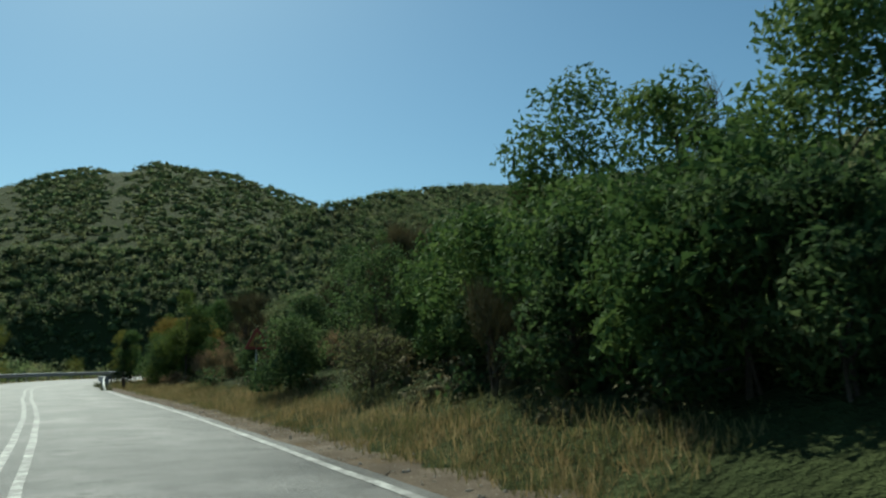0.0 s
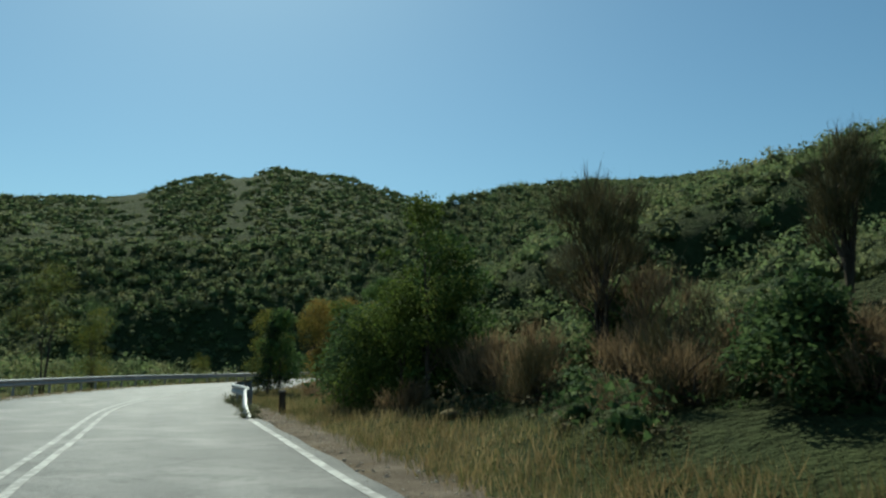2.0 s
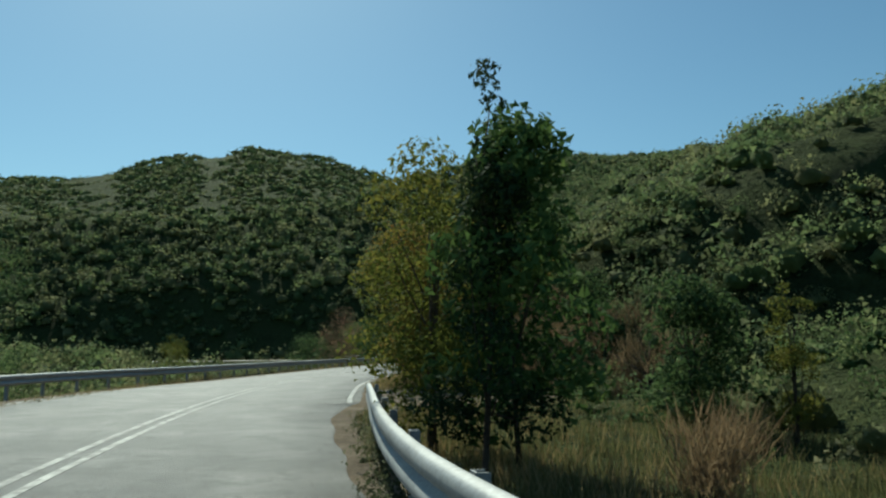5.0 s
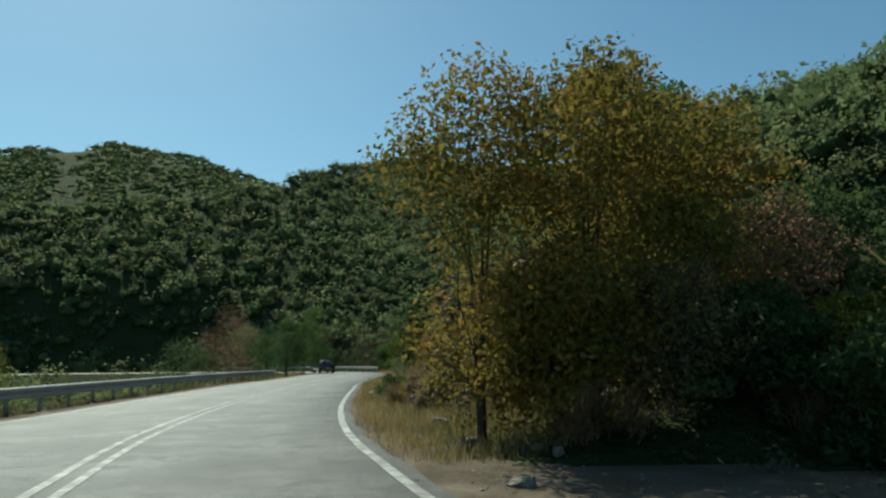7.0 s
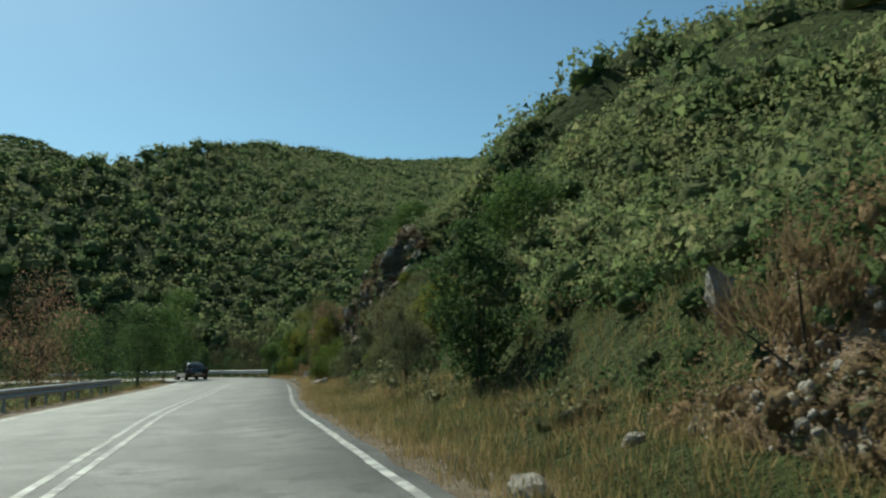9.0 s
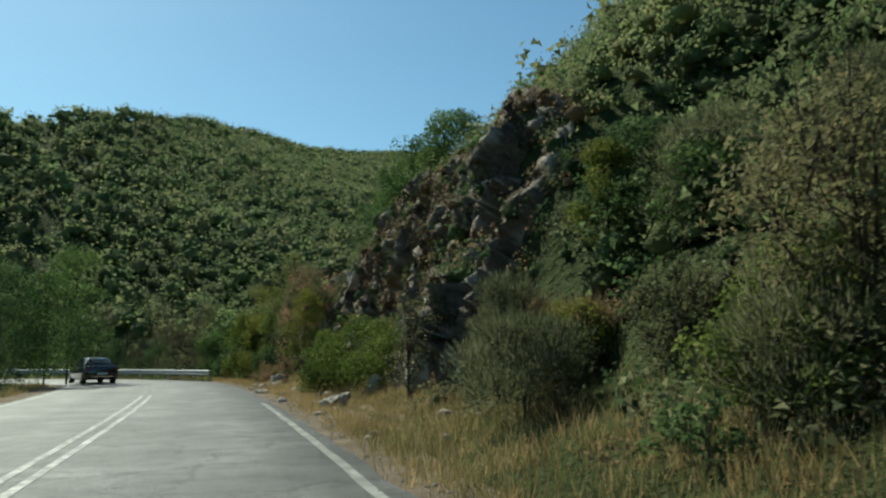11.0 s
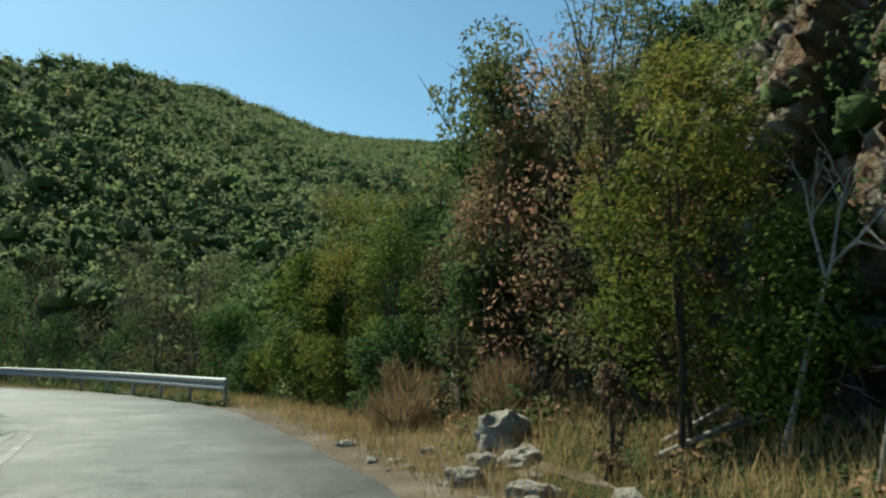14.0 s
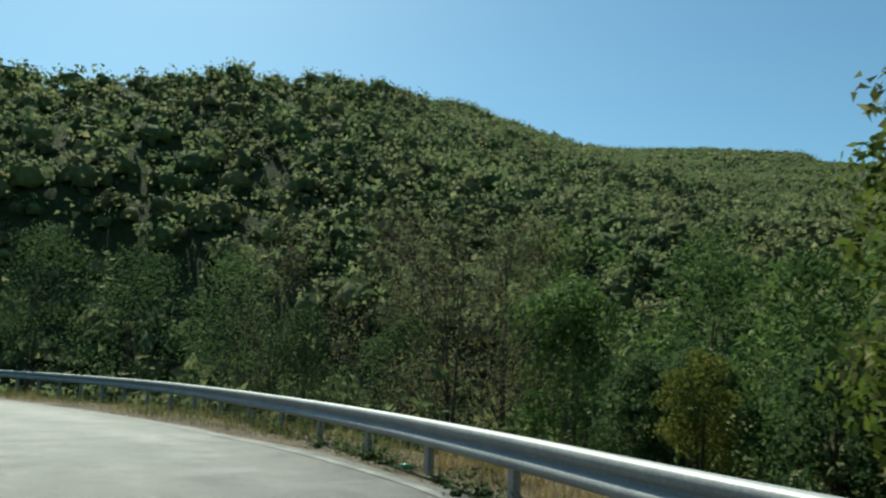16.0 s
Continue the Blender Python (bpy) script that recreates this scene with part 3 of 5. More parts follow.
def warning_sign(x, y, z, heading):
    root = tagged(new("warning_sign"), "red and amber triangular double-bend warning sign on a post", "road sign")
    root.matrix_world = pose(x, y, z, 0, 0, heading)

    def tri(side, depth, front, corner):
        bm = bmesh.new()
        h = side * math.sqrt(3) / 2
        pts = []
        for cx, cz, a0 in ((-side / 2, 0, 150), (side / 2, 0, 270), (0, h, 30)):
            inx, inz = -cx, h / 3 - cz
            ln = math.hypot(inx, inz)
            ox, oz = cx + inx / ln * corner * 2, cz + inz / ln * corner * 2
            for k in range(5):
                a = radians(a0 + 120 * k / 4)
                pts.append((ox + corner * math.cos(a), oz + corner * math.sin(a)))
        f = bm.faces.new([bm.verts.new((px, front, pz)) for px, pz in pts])
        r = bmesh.ops.extrude_face_region(bm, geom=[f])
        bmesh.ops.translate(bm, verts=[v for v in r["geom"] if isinstance(v, bmesh.types.BMVert)], vec=(0, depth, 0))
        bmesh.ops.recalc_face_normals(bm, faces=bm.faces)
        return bm
    part("plate", tri(0.92, 0.018, -0.018, 0.05), SIGN_RED, root, "faded red border plate")
    bm = tri(0.60, 0.004, -0.0225, 0.02)
    bmesh.ops.translate(bm, verts=bm.verts, vec=(0, 0, 0.10))
    part("panel", bm, SIGN_YELLOW, root, "amber inner panel")
    bm = bmesh.new()
    box(bm, -0.075, -0.0265, 0.22, 0.045, 0.006, 0.15)
    box(bm, 0.075, -0.0265, 0.33, 0.045, 0.006, 0.15)
    box(bm, 0.0, -0.0255, 0.275, 0.045, 0.006, 0.20, m=Matrix.Translation((0, 0, 0.275)) @ Matrix.Rotation(radians(-42), 4, "Y") @ Matrix.Translation((0, 0, -0.275)))
    part("symbol", bm, SIGN_BLACK, root, "black zigzag bend symbol")
    base = float(land(x, y)) - z - 0.2
    bm = rod(bmesh.new(), (0, 0.03, base), (0, 0.03, 0.6), 0.03, sides=12)
    part("post", bm, STEEL, root, "galvanised steel tube post")
    for h in (0.16, 0.42):
        part("bracket", box(bmesh.new(), 0, 0.025, h, 0.10, 0.02, 0.03), STEEL, root)
    return root


warning_sign(-6.5, 26.3, 1.74, 27)


def marker_post(x, y, top):
    root = tagged(new("marker_post"), "short dark weathered wooden marker post in dry grass", "post")
    z = float(land(x, y))
    root.matrix_world = pose(x, y, z, 1.5, -2, 24)
    bm = box(bmesh.new(), 0, 0, (top - z) / 2 - 0.1, 0.17, 0.15, top - z + 0.2, 0.02)
    part("stake", bm, BARK, root)
    bm = box(bmesh.new(), 0, 0, top - z + 0.01, 0.20, 0.18, 0.05, 0.015)
    part("cap", bm, DEAD_WOOD, root, "pale weathered cap")


marker_post(-17.05, 40.5, 0.55)


# ---- the car ----
def sedan(x, y, heading):
    root = tagged(new("sedan"), "black four-door saloon car standing on the road", "car")
    root.matrix_world = pose(x, y, 0.015, 0, 0, heading)

    def shell(stations, material, name, label=""):
        bm = bmesh.new()
        rings = []
        for yy, half, low, mid, high, tuck in stations:
            ring = [(-half * 0.86, low), (-half, low + 0.12), (-half, mid), (-half * tuck, high), (-half * tuck * 0.6, high + 0.025), (half * tuck * 0.6, high + 0.025), (half * tuck, high), (half, mid), (half, low + 0.12), (half * 0.86, low)]
            rings.append([bm.verts.new((px, yy, pz)) for px, pz in ring])
        for a, b in zip(rings, rings[1:]):
            for k in range(10):
                bm.faces.new((a[k], a[(k + 1) % 10], b[(k + 1) % 10], b[k]))
        bm.faces.new(rings[0])
        bm.faces.new(rings[-1][::-1])
        bmesh.ops.recalc_face_normals(bm, faces=bm.faces)
        return part(name, bm, material, root, label, True)
    shell([(-2.22, 0.70, 0.36, 0.62, 0.86, 0.92), (-2.12, 0.84, 0.27, 0.70, 0.96, 0.90), (-1.5, 0.88, 0.20, 0.72, 0.97, 0.90), (-0.6, 0.89, 0.19, 0.70, 0.94, 0.90), (0.7, 0.89, 0.19, 0.69, 0.92, 0.90), (1.6, 0.87, 0.20, 0.66, 0.84, 0.88), (2.08, 0.80, 0.26, 0.56, 0.74, 0.86), (2.24, 0.62, 0.34, 0.50, 0.64, 0.9)], BLACK, "body", "glossy black body")
    shell([(-1.72, 0.66, 0.93, 0.95, 0.97, 0.94), (-1.15, 0.72, 0.93, 1.0, 1.33, 0.80), (-0.5, 0.74, 0.93, 1.0, 1.42, 0.78), (0.2, 0.74, 0.91, 1.0, 1.41, 0.78), (0.95, 0.72, 0.88, 0.92, 1.05, 0.84), (1.2, 0.68, 0.86, 0.88, 0.90, 0.9)], BLACK, "cabin")

    def pane(name, pts, label):
        bm = bmesh.new()
        f = bm.faces.new([bm.verts.new(q) for q in pts])
        r = bmesh.ops.extrude_face_region(bm, geom=[f])
        bm.normal_update()
        bmesh.ops.translate(bm, verts=[v for v in r["geom"] if isinstance(v, bmesh.types.BMVert)], vec=f.normal * 0.012)
        bmesh.ops.recalc_face_normals(bm, faces=bm.faces)
        part(name, bm, GLASS, root, label)
    pane("rear_window", [(-0.56, -1.70, 1.0), (0.56, -1.70, 1.0), (0.48, -1.19, 1.345), (-0.48, -1.19, 1.345)], "dark tinted rear window")
    pane("windscreen", [(0.56, 1.10, 0.97), (-0.56, 1.10, 0.97), (-0.5, 0.30, 1.405), (0.5, 0.30, 1.405)], "dark windscreen")
    for s in (-1, 1):
        pane("side_window", [(s * 0.735, -0.95, 1.02), (s * 0.745, -0.12, 1.02), (s * 0.62, -0.15, 1.38), (s * 0.61, -0.85, 1.36)][::s], "dark side window")
        pane("side_window", [(s * 0.745, -0.05, 1.02), (s * 0.73, 0.72, 1.0), (s * 0.62, 0.22, 1.37), (s * 0.62, -0.07, 1.385)][::s], "dark side window")
        for yy in (-1.36, 1.38):
            tyre = part("wheel", rod(bmesh.new(), (s * 0.66, yy, 0.315), (s * 0.88, yy, 0.315), 0.315, sides=28), RUBBER, root, "black rubber tyre", True)
            part("rim", rod(bmesh.new(), (s * 0.86, yy, 0.315), (s * 0.893, yy, 0.315), 0.2, 0.17, 10), ALLOY, tyre, "grey alloy rim")
        part("tail_lamp", box(bmesh.new(), s * 0.62, -2.165, 0.80, 0.30, 0.09, 0.15, 0.02), RED_LENS, root, "red tail lamp")
        m = part("mirror", box(bmesh.new(), s * 0.98, 0.62, 0.99, 0.18, 0.09, 0.13, 0.03), BLACK, root)
    part("bumper", box(bmesh.new(), 0, -2.18, 0.44, 1.56, 0.12, 0.22, 0.04), BLACK, root)
    part("trim", box(bmesh.new(), 0, -2.245, 0.385, 1.1, 0.02, 0.05, 0.008), CHROME, root, "bright bumper trim")
    part("number_plate", box(bmesh.new(), 0, -2.25, 0.55, 0.50, 0.012, 0.11), PLATE, root, "white plate")
    return root


sedan(-35.25, 146.6, 19)


# ---- plants ----
LABEL = {
    "broad": ("tree", "dark green broad-leaved tree on the roadside bank"), "shrub": ("shrub", "dense dark evergreen shrub on the slope"),
    "green": ("shrub", "fresh green leafy bush at the foot of the rocks"), "bright": ("tree", "sunlit lime-green tree beside the guardrail end"),
    "yellow": ("tree", "yellow-green leafy young tree"), "autumn": ("tree", "tree with yellow and brown autumn leaves"),
    "red": ("tree", "thin tree with reddish brown autumn leaves"), "pale": ("tree", "tall slender tree with pale green leaves"),
    "grey": ("shrub", "dusty grey-green twiggy scrub bush"), "twig": ("tree", "thin twiggy tree with sparse olive leaves"),
    "broom": ("shrub", "spiky brownish broom bush on the bank"), "dry": ("shrub", "dry brown brushwood tuft"), "cypress": ("tree", "narrow dark cypress behind the guardrail"),
}
SEED = [100]


def plant(kind, x, y, top, radius, base=None):
    SEED[0] += 1
    rng = np.random.default_rng(SEED[0])
    z = float(land(x, y)) if base is None else base
    h = max(top - z, radius * 0.9, 0.5)
    cat, text = LABEL[kind]
    root = tagged(new("tree" if cat == "tree" else "bush"), text, cat)
    root.matrix_world = pose(x, y, z, 0, 0, 0)
    if kind in ("broom", "dry"):
        lobes = int(7 + 5 * radius * (h if kind == "broom" else 1))
        a, q = rng.uniform(0, 2 * np.pi, lobes), np.sqrt(rng.uniform(0, 1, lobes))
        low = 0.25 * h if kind == "broom" and h > 1.6 else 0.0
        lift = low + rng.uniform(0, 1, lobes) ** 0.8 * (h - low) * 0.72 * (1 - 0.25 * q)
        centre = np.column_stack([np.cos(a) * q * radius * 0.8, np.sin(a) * q * radius * 0.8, lift])
        n = lobes * 95
        pick = np.repeat(np.arange(lobes), 95)
        ln = np.minimum(rng.uniform(0.25, 0.62, n) * (0.6 + 0.12 * h), (h - lift[pick]) * 1.02)
        roots = centre[pick] + rng.normal(0, 0.07 + 0.05 * radius, (n, 3))
        roots[:, 2] = np.maximum(roots[:, 2], 0.0)
        way = np.column_stack([centre[pick, 0] / radius * 0.55, centre[pick, 1] / radius * 0.55, np.ones(n)]) + rng.normal(0, 0.36, (n, 3))
        part_np("crown", *blades(rng, roots, unit(way) * ln[:, None], rng.uniform(0.008, 0.018, n) * (1 + 0.08 * h)), LEAF[kind], root)
        wood = [tube([(0, 0, -0.1), (rng.normal(0, 0.06), rng.normal(0, 0.06), max(0.05, c[2] * 0.45)), tuple(c)], [0.02 + 0.006 * h, 0.014 + 0.004 * h, 0.006], 4) for c in centre[:16]]
        part_np("trunk", *joined(wood), BARK, root)
        return root
    tree = cat == "tree" or h > 3
    crown_low = (0.10 if tree else 0.02) * h
    sparse = kind == "twig"
    nl = int(rng.integers(22, 30)) + int(radius * 6)
    th, q = rng.uniform(0, 2 * np.pi, nl), rng.uniform(0.25, 1.0, nl) ** 0.6
    f = rng.uniform(0.0, 1.0, nl)
    if kind == "cypress":
        wide = np.where(f > 0.66, 0.16, 1.1 - 1.2 * f)
    elif tree:
        wide = np.sqrt(np.clip(1 - (2 * f - 0.85) ** 2 * 0.75, 0.05, 1)) * rng.uniform(0.75, 1.1, nl)
    else:
        wide = np.sqrt(np.clip(1 - (f * 0.95) ** 2, 0.05, 1)) * rng.uniform(0.8, 1.1, nl)
    lob = rng.uniform(0.22, 0.50, nl) * min(radius, (h - crown_low) * 0.6) * (np.where(f > 0.66, 0.42, 1.0) if kind == "cypress" else 1)
    cz = crown_low + f * (h - crown_low - lob * 0.8) + lob * 0.2
    centres = np.column_stack([np.cos(th) * q * wide * (radius - lob * 0.4), np.sin(th) * q * wide * (radius - lob * 0.4), cz])
    size = {"broad": 0.085, "shrub": 0.065, "bright": 0.075, "autumn": 0.06, "red": 0.042, "grey": 0.05, "twig": 0.06, "cypress": 0.06, "green": 0.05, "yellow": 0.045}.get(kind, 0.07)
    size *= 1.0 + 0.1 * max(0, radius - 1.2)
    area = float((lob ** 2).sum()) * 4 * math.pi
    bold = kind in ("green", "bright", "autumn")
    most = 10000 if kind == "autumn" else 7500 if bold or kind in ("red", "yellow") else 5000
    size *= min(1.45, max(1.0, math.sqrt(area * 0.95 / (most * size ** 2)))) if not sparse else 1.0
    n = int(np.clip(area / size ** 2 * (0.3 if sparse else 0.45 if kind == "red" else 0.9), 700, most))
    pick = rng.choice(nl, n, p=lob ** 2 / (lob ** 2).sum())
    way = unit(rng.normal(size=(n, 3)) + np.array([0, 0, 0.25]))
    ln = lob[pick] * rng.uniform(0.35, 1.12, n) ** 0.6
    pos = centres[pick] + way * ln[:, None] * np.array([1.1, 1.1, 0.85])
    pos[:, 2] = np.maximum(pos[:, 2], 0.02)
    if kind == "grey":
        part_np("crown", *blades(rng, pos, unit(way * 0.7 + np.array([0, 0, 0.7]) + rng.normal(0, 0.3, (n, 3))) * rng.uniform(0.07, 0.17, n)[:, None], rng.uniform(0.012, 0.026, n)), LEAF[kind], root)
    else:
        shape = leaf_quads if bold else leaf_tris
        part_np("crown", *shape(rng, pos, way * 0.75 + rng.normal(0, 0.6, (n, 3)), size * rng.uniform(0.7, 1.45, n)), LEAF[kind], root)
    wood = []
    girth = 0.011 + 0.005 * h
    stems = 1 if kind in ("cypress", "broad") else 3
    for _ in range(stems):
        lean = rng.normal(0, 0.10 * radius, 2)
        top_at = np.array([lean[0], lean[1], h * 0.72])
        wood.append(tube([(rng.normal(0, 0.05), rng.normal(0, 0.05), -0.15), (lean[0] * 0.3, lean[1] * 0.3 + 0.03, h * 0.3), tuple(top_at)], [girth * 1.2, girth * 0.8, girth * 0.25], 6))
    for c in centres[: 9 if not sparse else 22]:
        s = c * np.array([0.12, 0.12, 1.0])
        s[2] = max(0.15 * h, c[2] - 0.28 * h * rng.uniform(0.5, 1.2))
        m = (s + c) / 2 + rng.normal(0, 0.06 * radius, 3)
        wood.append(tube([tuple(s), tuple(m), tuple(c + (c - s) * (0.3 if sparse else 0.1))], [girth * 0.45, girth * 0.28, 0.006], 4))
    if sparse or kind in ("red", "grey", "pale"):
        for c in centres:
            for _ in range(3):
                e = c + unit(rng.normal(size=3) + np.array([0, 0, 0.6])) * lob.mean() * 1.4
                wood.append(tube([tuple(c * 0.9), tuple((c + e) / 2 + rng.normal(0, 0.03, 3)), tuple(e)], [0.014, 0.009, 0.003], 3))
    part_np("trunk", *joined(wood), BARK, root)
    return root


plant("broad", 5.3, 9.6, 6.6, 1.3)
plant("broad", 4.4, 13.3, 6.6, 1.5)
plant("broad", 3.5, 8.4, 3.9, 1.6)
plant("broad", 2.3, 11.6, 4.2, 1.5)
plant("broad", 1.0, 14.2, 4.2, 1.5)
plant("shrub", -1.6, 19.0, 4.2, 1.4)
plant("broom", 5.3, 14.0, 7.3, 0.5)
plant("broad", 2.9, 15.7, 7.5, 1.8)
plant("broom", 2.0, 16.6, 6.2, 0.5)
plant("broad", 0.6, 17.0, 4.7, 1.5)
plant("broom", -0.5, 21.1, 6.1, 0.7)
plant("broom", -1.3, 21.4, 6.5, 0.7)
plant("broom", -2.0, 23.7, 5.2, 0.7)
plant("dry", -4.9, 25.3, 1.9, 0.7)
plant("shrub", -3.4, 26.9, 5.6, 0.8)
plant("shrub", -5.0, 28.1, 3.8, 1.0)
plant("broad", -2.4, 30.4, 6.7, 1.2)
plant("dry", -7.1, 30.4, 2.2, 0.9)
plant("dry", -8.6, 30.9, 1.6, 0.8)
plant("broom", -7.5, 32.8, 2.7, 0.9)
plant("broom", -5.0, 34.1, 5.7, 0.6)
plant("dry", -10.6, 34.3, 1.7, 0.8)
plant("dry", -8.3, 34.4, 3.6, 1.2)
plant("broom", -9.0, 34.6, 5.4, 1.0)
plant("shrub", -8.6, 35.8, 2.9, 1.0)
plant("dry", -12.8, 35.8, 0.9, 0.5)
plant("green", -12.5, 36.7, 4.9, 1.0)
plant("broad", -12.2, 37.3, 4.2, 1.0)
plant("green", -13.2, 37.5, 3.2, 1.1)
plant("shrub", -12.3, 37.8, 3.1, 0.9)
plant("green", -13.9, 38.5, 2.7, 1.2)
plant("shrub", -14.4, 39.2, 2.8, 1.4)
plant("dry", -14.8, 39.5, 1.0, 0.5)
plant("shrub", -13.8, 41.8, 2.5, 0.8)
plant("green", -15.4, 41.0, 3.1, 0.75)
plant("shrub", -15.1, 40.7, 2.8, 0.8)
plant("dry", -18.1, 48.1, 0.6, 0.7)
plant("cypress", -21.35, 50.6, 4.15, 0.7)
plant("dry", -19.5, 50.2, 0.7, 0.6)
plant("shrub", -15.5, 51.6, 2.0, 1.1)
plant("yellow", -22.15, 52.4, 3.7, 1.1)
plant("broad", -21.15, 51.1, 3.6, 1.0)
plant("yellow", -17.1, 55.1, 2.2, 0.4)
plant("shrub", -18.3, 56.2, 2.5, 0.9)
plant("dry", -18.1, 62.2, 3.4, 1.6)
plant("yellow", -37.9, 63.8, 5.0, 1.4)
plant("dry", -20.0, 64.2, 3.5, 1.6)
plant("shrub", -20.9, 66.0, 1.7, 0.9)
plant("dry", -19.7, 66.5, 1.0, 0.8)
plant("shrub", -21.7, 67.4, 2.0, 1.2)
plant("autumn", -25.15, 68.5, 5.6, 1.75)
plant("autumn", -23.6, 68.2, 5.9, 1.7)
plant("autumn", -24.3, 67.6, 2.7, 1.2)
plant("autumn", -22.0, 69.2, 5.6, 1.7)
plant("broad", -22.0, 73.5, 7.6, 1.7)
plant("broad", -20.6, 73.6, 7.2, 1.6)
plant("dry", -23.9, 67.3, 1.0, 0.7)
plant("twig", -22.8, 67.4, 2.6, 1.1)
plant("shrub", -21.6, 67.6, 2.2, 1.0)
plant("yellow", -20.3, 67.2, 2.0, 0.9)
plant("dry", -21.0, 66.7, 1.1, 0.9)
plant("shrub", -19.0, 67.8, 2.8, 1.3)
plant("yellow", -22.3, 68.4, 3.6, 1.1)
plant("red", -20.6, 69.0, 3.6, 1.4)
plant("shrub", -19.2, 70.0, 4.2, 1.6)
plant("shrub", -21.0, 71.0, 3.8, 1.4)
plant("shrub", -22.8, 70.2, 3.4, 1.1)
plant("yellow", -47.6, 72.4, 9.2, 3.0)
plant("shrub", -46.1, 76.0, 6.9, 2.5)
plant("shrub", -22.9, 77.5, 3.2, 0.5)
plant("dry", -26.2, 77.6, 0.6, 0.4)
plant("dry", -23.5, 77.9, 2.4, 0.6)
plant("shrub", -22.7, 79.8, 2.3, 0.7)
plant("shrub", -26.5, 81.3, 0.8, 0.6)
plant("dry", -24.7, 82.9, 2.1, 0.6)
plant("dry", -25.3, 84.1, 2.6, 0.6)
plant("shrub", -25.6, 92.3, 3.8, 1.0)
plant("grey", -22.2, 99.8, 3.9, 1.1)
plant("yellow", -49.0, 100.4, 2.7, 1.6)
plant("grey", -24.0, 101.4, 2.0, 1.0)
plant("twig", -24.9, 104.2, 3.6, 1.2)
plant("broad", -20.0, 104.6, 8.2, 2.0)
plant("grey", -25.3, 104.6, 2.1, 0.8)
plant("shrub", -26.1, 104.8, 0.9, 0.6)
plant("broad", -23.1, 108.1, 4.3, 0.9)
plant("grey", -25.9, 108.7, 1.8, 1.0)
plant("grey", -25.0, 109.6, 1.7, 0.8)
plant("dry", -24.1, 110.0, 2.2, 0.7)
plant("shrub", -22.8, 110.4, 5.4, 1.1)
plant("yellow", -23.3, 110.7, 5.0, 0.7)
plant("grey", -24.9, 111.5, 2.7, 0.7)
plant("shrub", -41.3, 112.0, 3.0, 2.5)
plant("grey", -24.5, 112.4, 2.2, 0.9)
plant("red", -39.0, 114.7, 5.4, 2.6)
plant("grey", -23.9, 114.8, 2.4, 0.6)
plant("twig", -25.5, 115.7, 2.6, 0.5)
plant("twig", -24.5, 116.6, 2.8, 0.6)
plant("green", -24.7, 120.8, 2.5, 1.35)
plant("shrub", -39.6, 122.6, 4.5, 2.2)
plant("green", -25.0, 123.0, 2.6, 1.55)
plant("green", -25.7, 124.7, 2.2, 0.95)
plant("shrub", -38.4, 127.2, 5.0, 2.0)
plant("shrub", -23.5, 130.9, 2.2, 0.6)
plant("green", -24.4, 132.7, 2.6, 0.8)
plant("yellow", -25.2, 133.5, 4.5, 0.9)
plant("broad", -19.9, 133.7, 12.0, 1.7)
plant("broad", -18.8, 131.2, 12.6, 1.8)
plant("shrub", -20.3, 138.2, 11.0, 1.3)
plant("shrub", -20.6, 140.6, 10.2, 1.3)
plant("red", -24.4, 136.9, 5.9, 1.7)
plant("dry", -25.3, 137.2, 1.2, 0.8)
plant("shrub", -26.0, 141.6, 1.9, 0.9)
plant("dry", -26.1, 139.9, 1.25, 0.75)
plant("dry", -26.6, 138.9, 0.7, 0.45)
plant("twig", -24.9, 135.2, 5.8, 1.2)
plant("shrub", -24.3, 135.8, 5.2, 0.7)
plant("yellow", -24.6, 136.0, 5.0, 0.6)
plant("broad", -20.5, 136.2, 11.6, 0.9)
plant("pale", -25.2, 138.5, 6.8, 1.15)
plant("shrub", -23.4, 138.1, 5.0, 0.8)
plant("broad", -24.2, 140.2, 6.4, 1.4)
plant("red", -24.6, 138.5, 5.2, 1.2)
plant("twig", -25.3, 139.4, 3.4, 0.9)
plant("shrub", -24.8, 139.6, 4.2, 1.2)
plant("shrub", -38.7, 140.5, 6.4, 1.9)
plant("broad", -36.9, 141.6, 6.4, 1.9)
plant("broad", -36.4, 145.4, 7.8, 2.0)
plant("shrub", -38.2, 138.0, 4.6, 1.8)
plant("green", -25.7, 143.0, 4.2, 0.9)
plant("broom", -24.4, 144.0, 4.2, 0.7)
plant("yellow", -26.2, 145.5, 4.0, 1.2)
plant("shrub", -23.6, 145.8, 6.2, 1.4)
plant("bright", -26.6, 148.0, 4.1, 1.45)
plant("pale", -26.0, 148.8, 6.0, 1.5)
plant("yellow", -25.3, 147.4, 5.8, 1.9)
plant("shrub", -24.6, 146.4, 5.2, 1.6)
plant("yellow", -24.0, 148.6, 6.0, 1.6)
plant("shrub", -24.9, 145.2, 3.0, 1.2)
plant("shrub", -24.3, 149.0, 3.2, 1.5)
plant("broad", -27.5, 165.0, 5.8, 2.4)
plant("broad", -23.5, 163.5, 5.6, 2.3)
plant("broad", -20.0, 161.0, 5.4, 2.2)
plant("broad", -25.0, 160.0, 4.4, 1.8)
plant("broad", -17.5, 164.0, 6.0, 2.3)
plant("yellow", -27.4, 153.7, 1.7, 0.6)
plant("shrub", -26.5, 151.6, 1.7, 1.1)
plant("shrub", -25.4, 151.0, 2.4, 1.2)
plant("shrub", -27.2, 155.2, 2.0, 1.2)
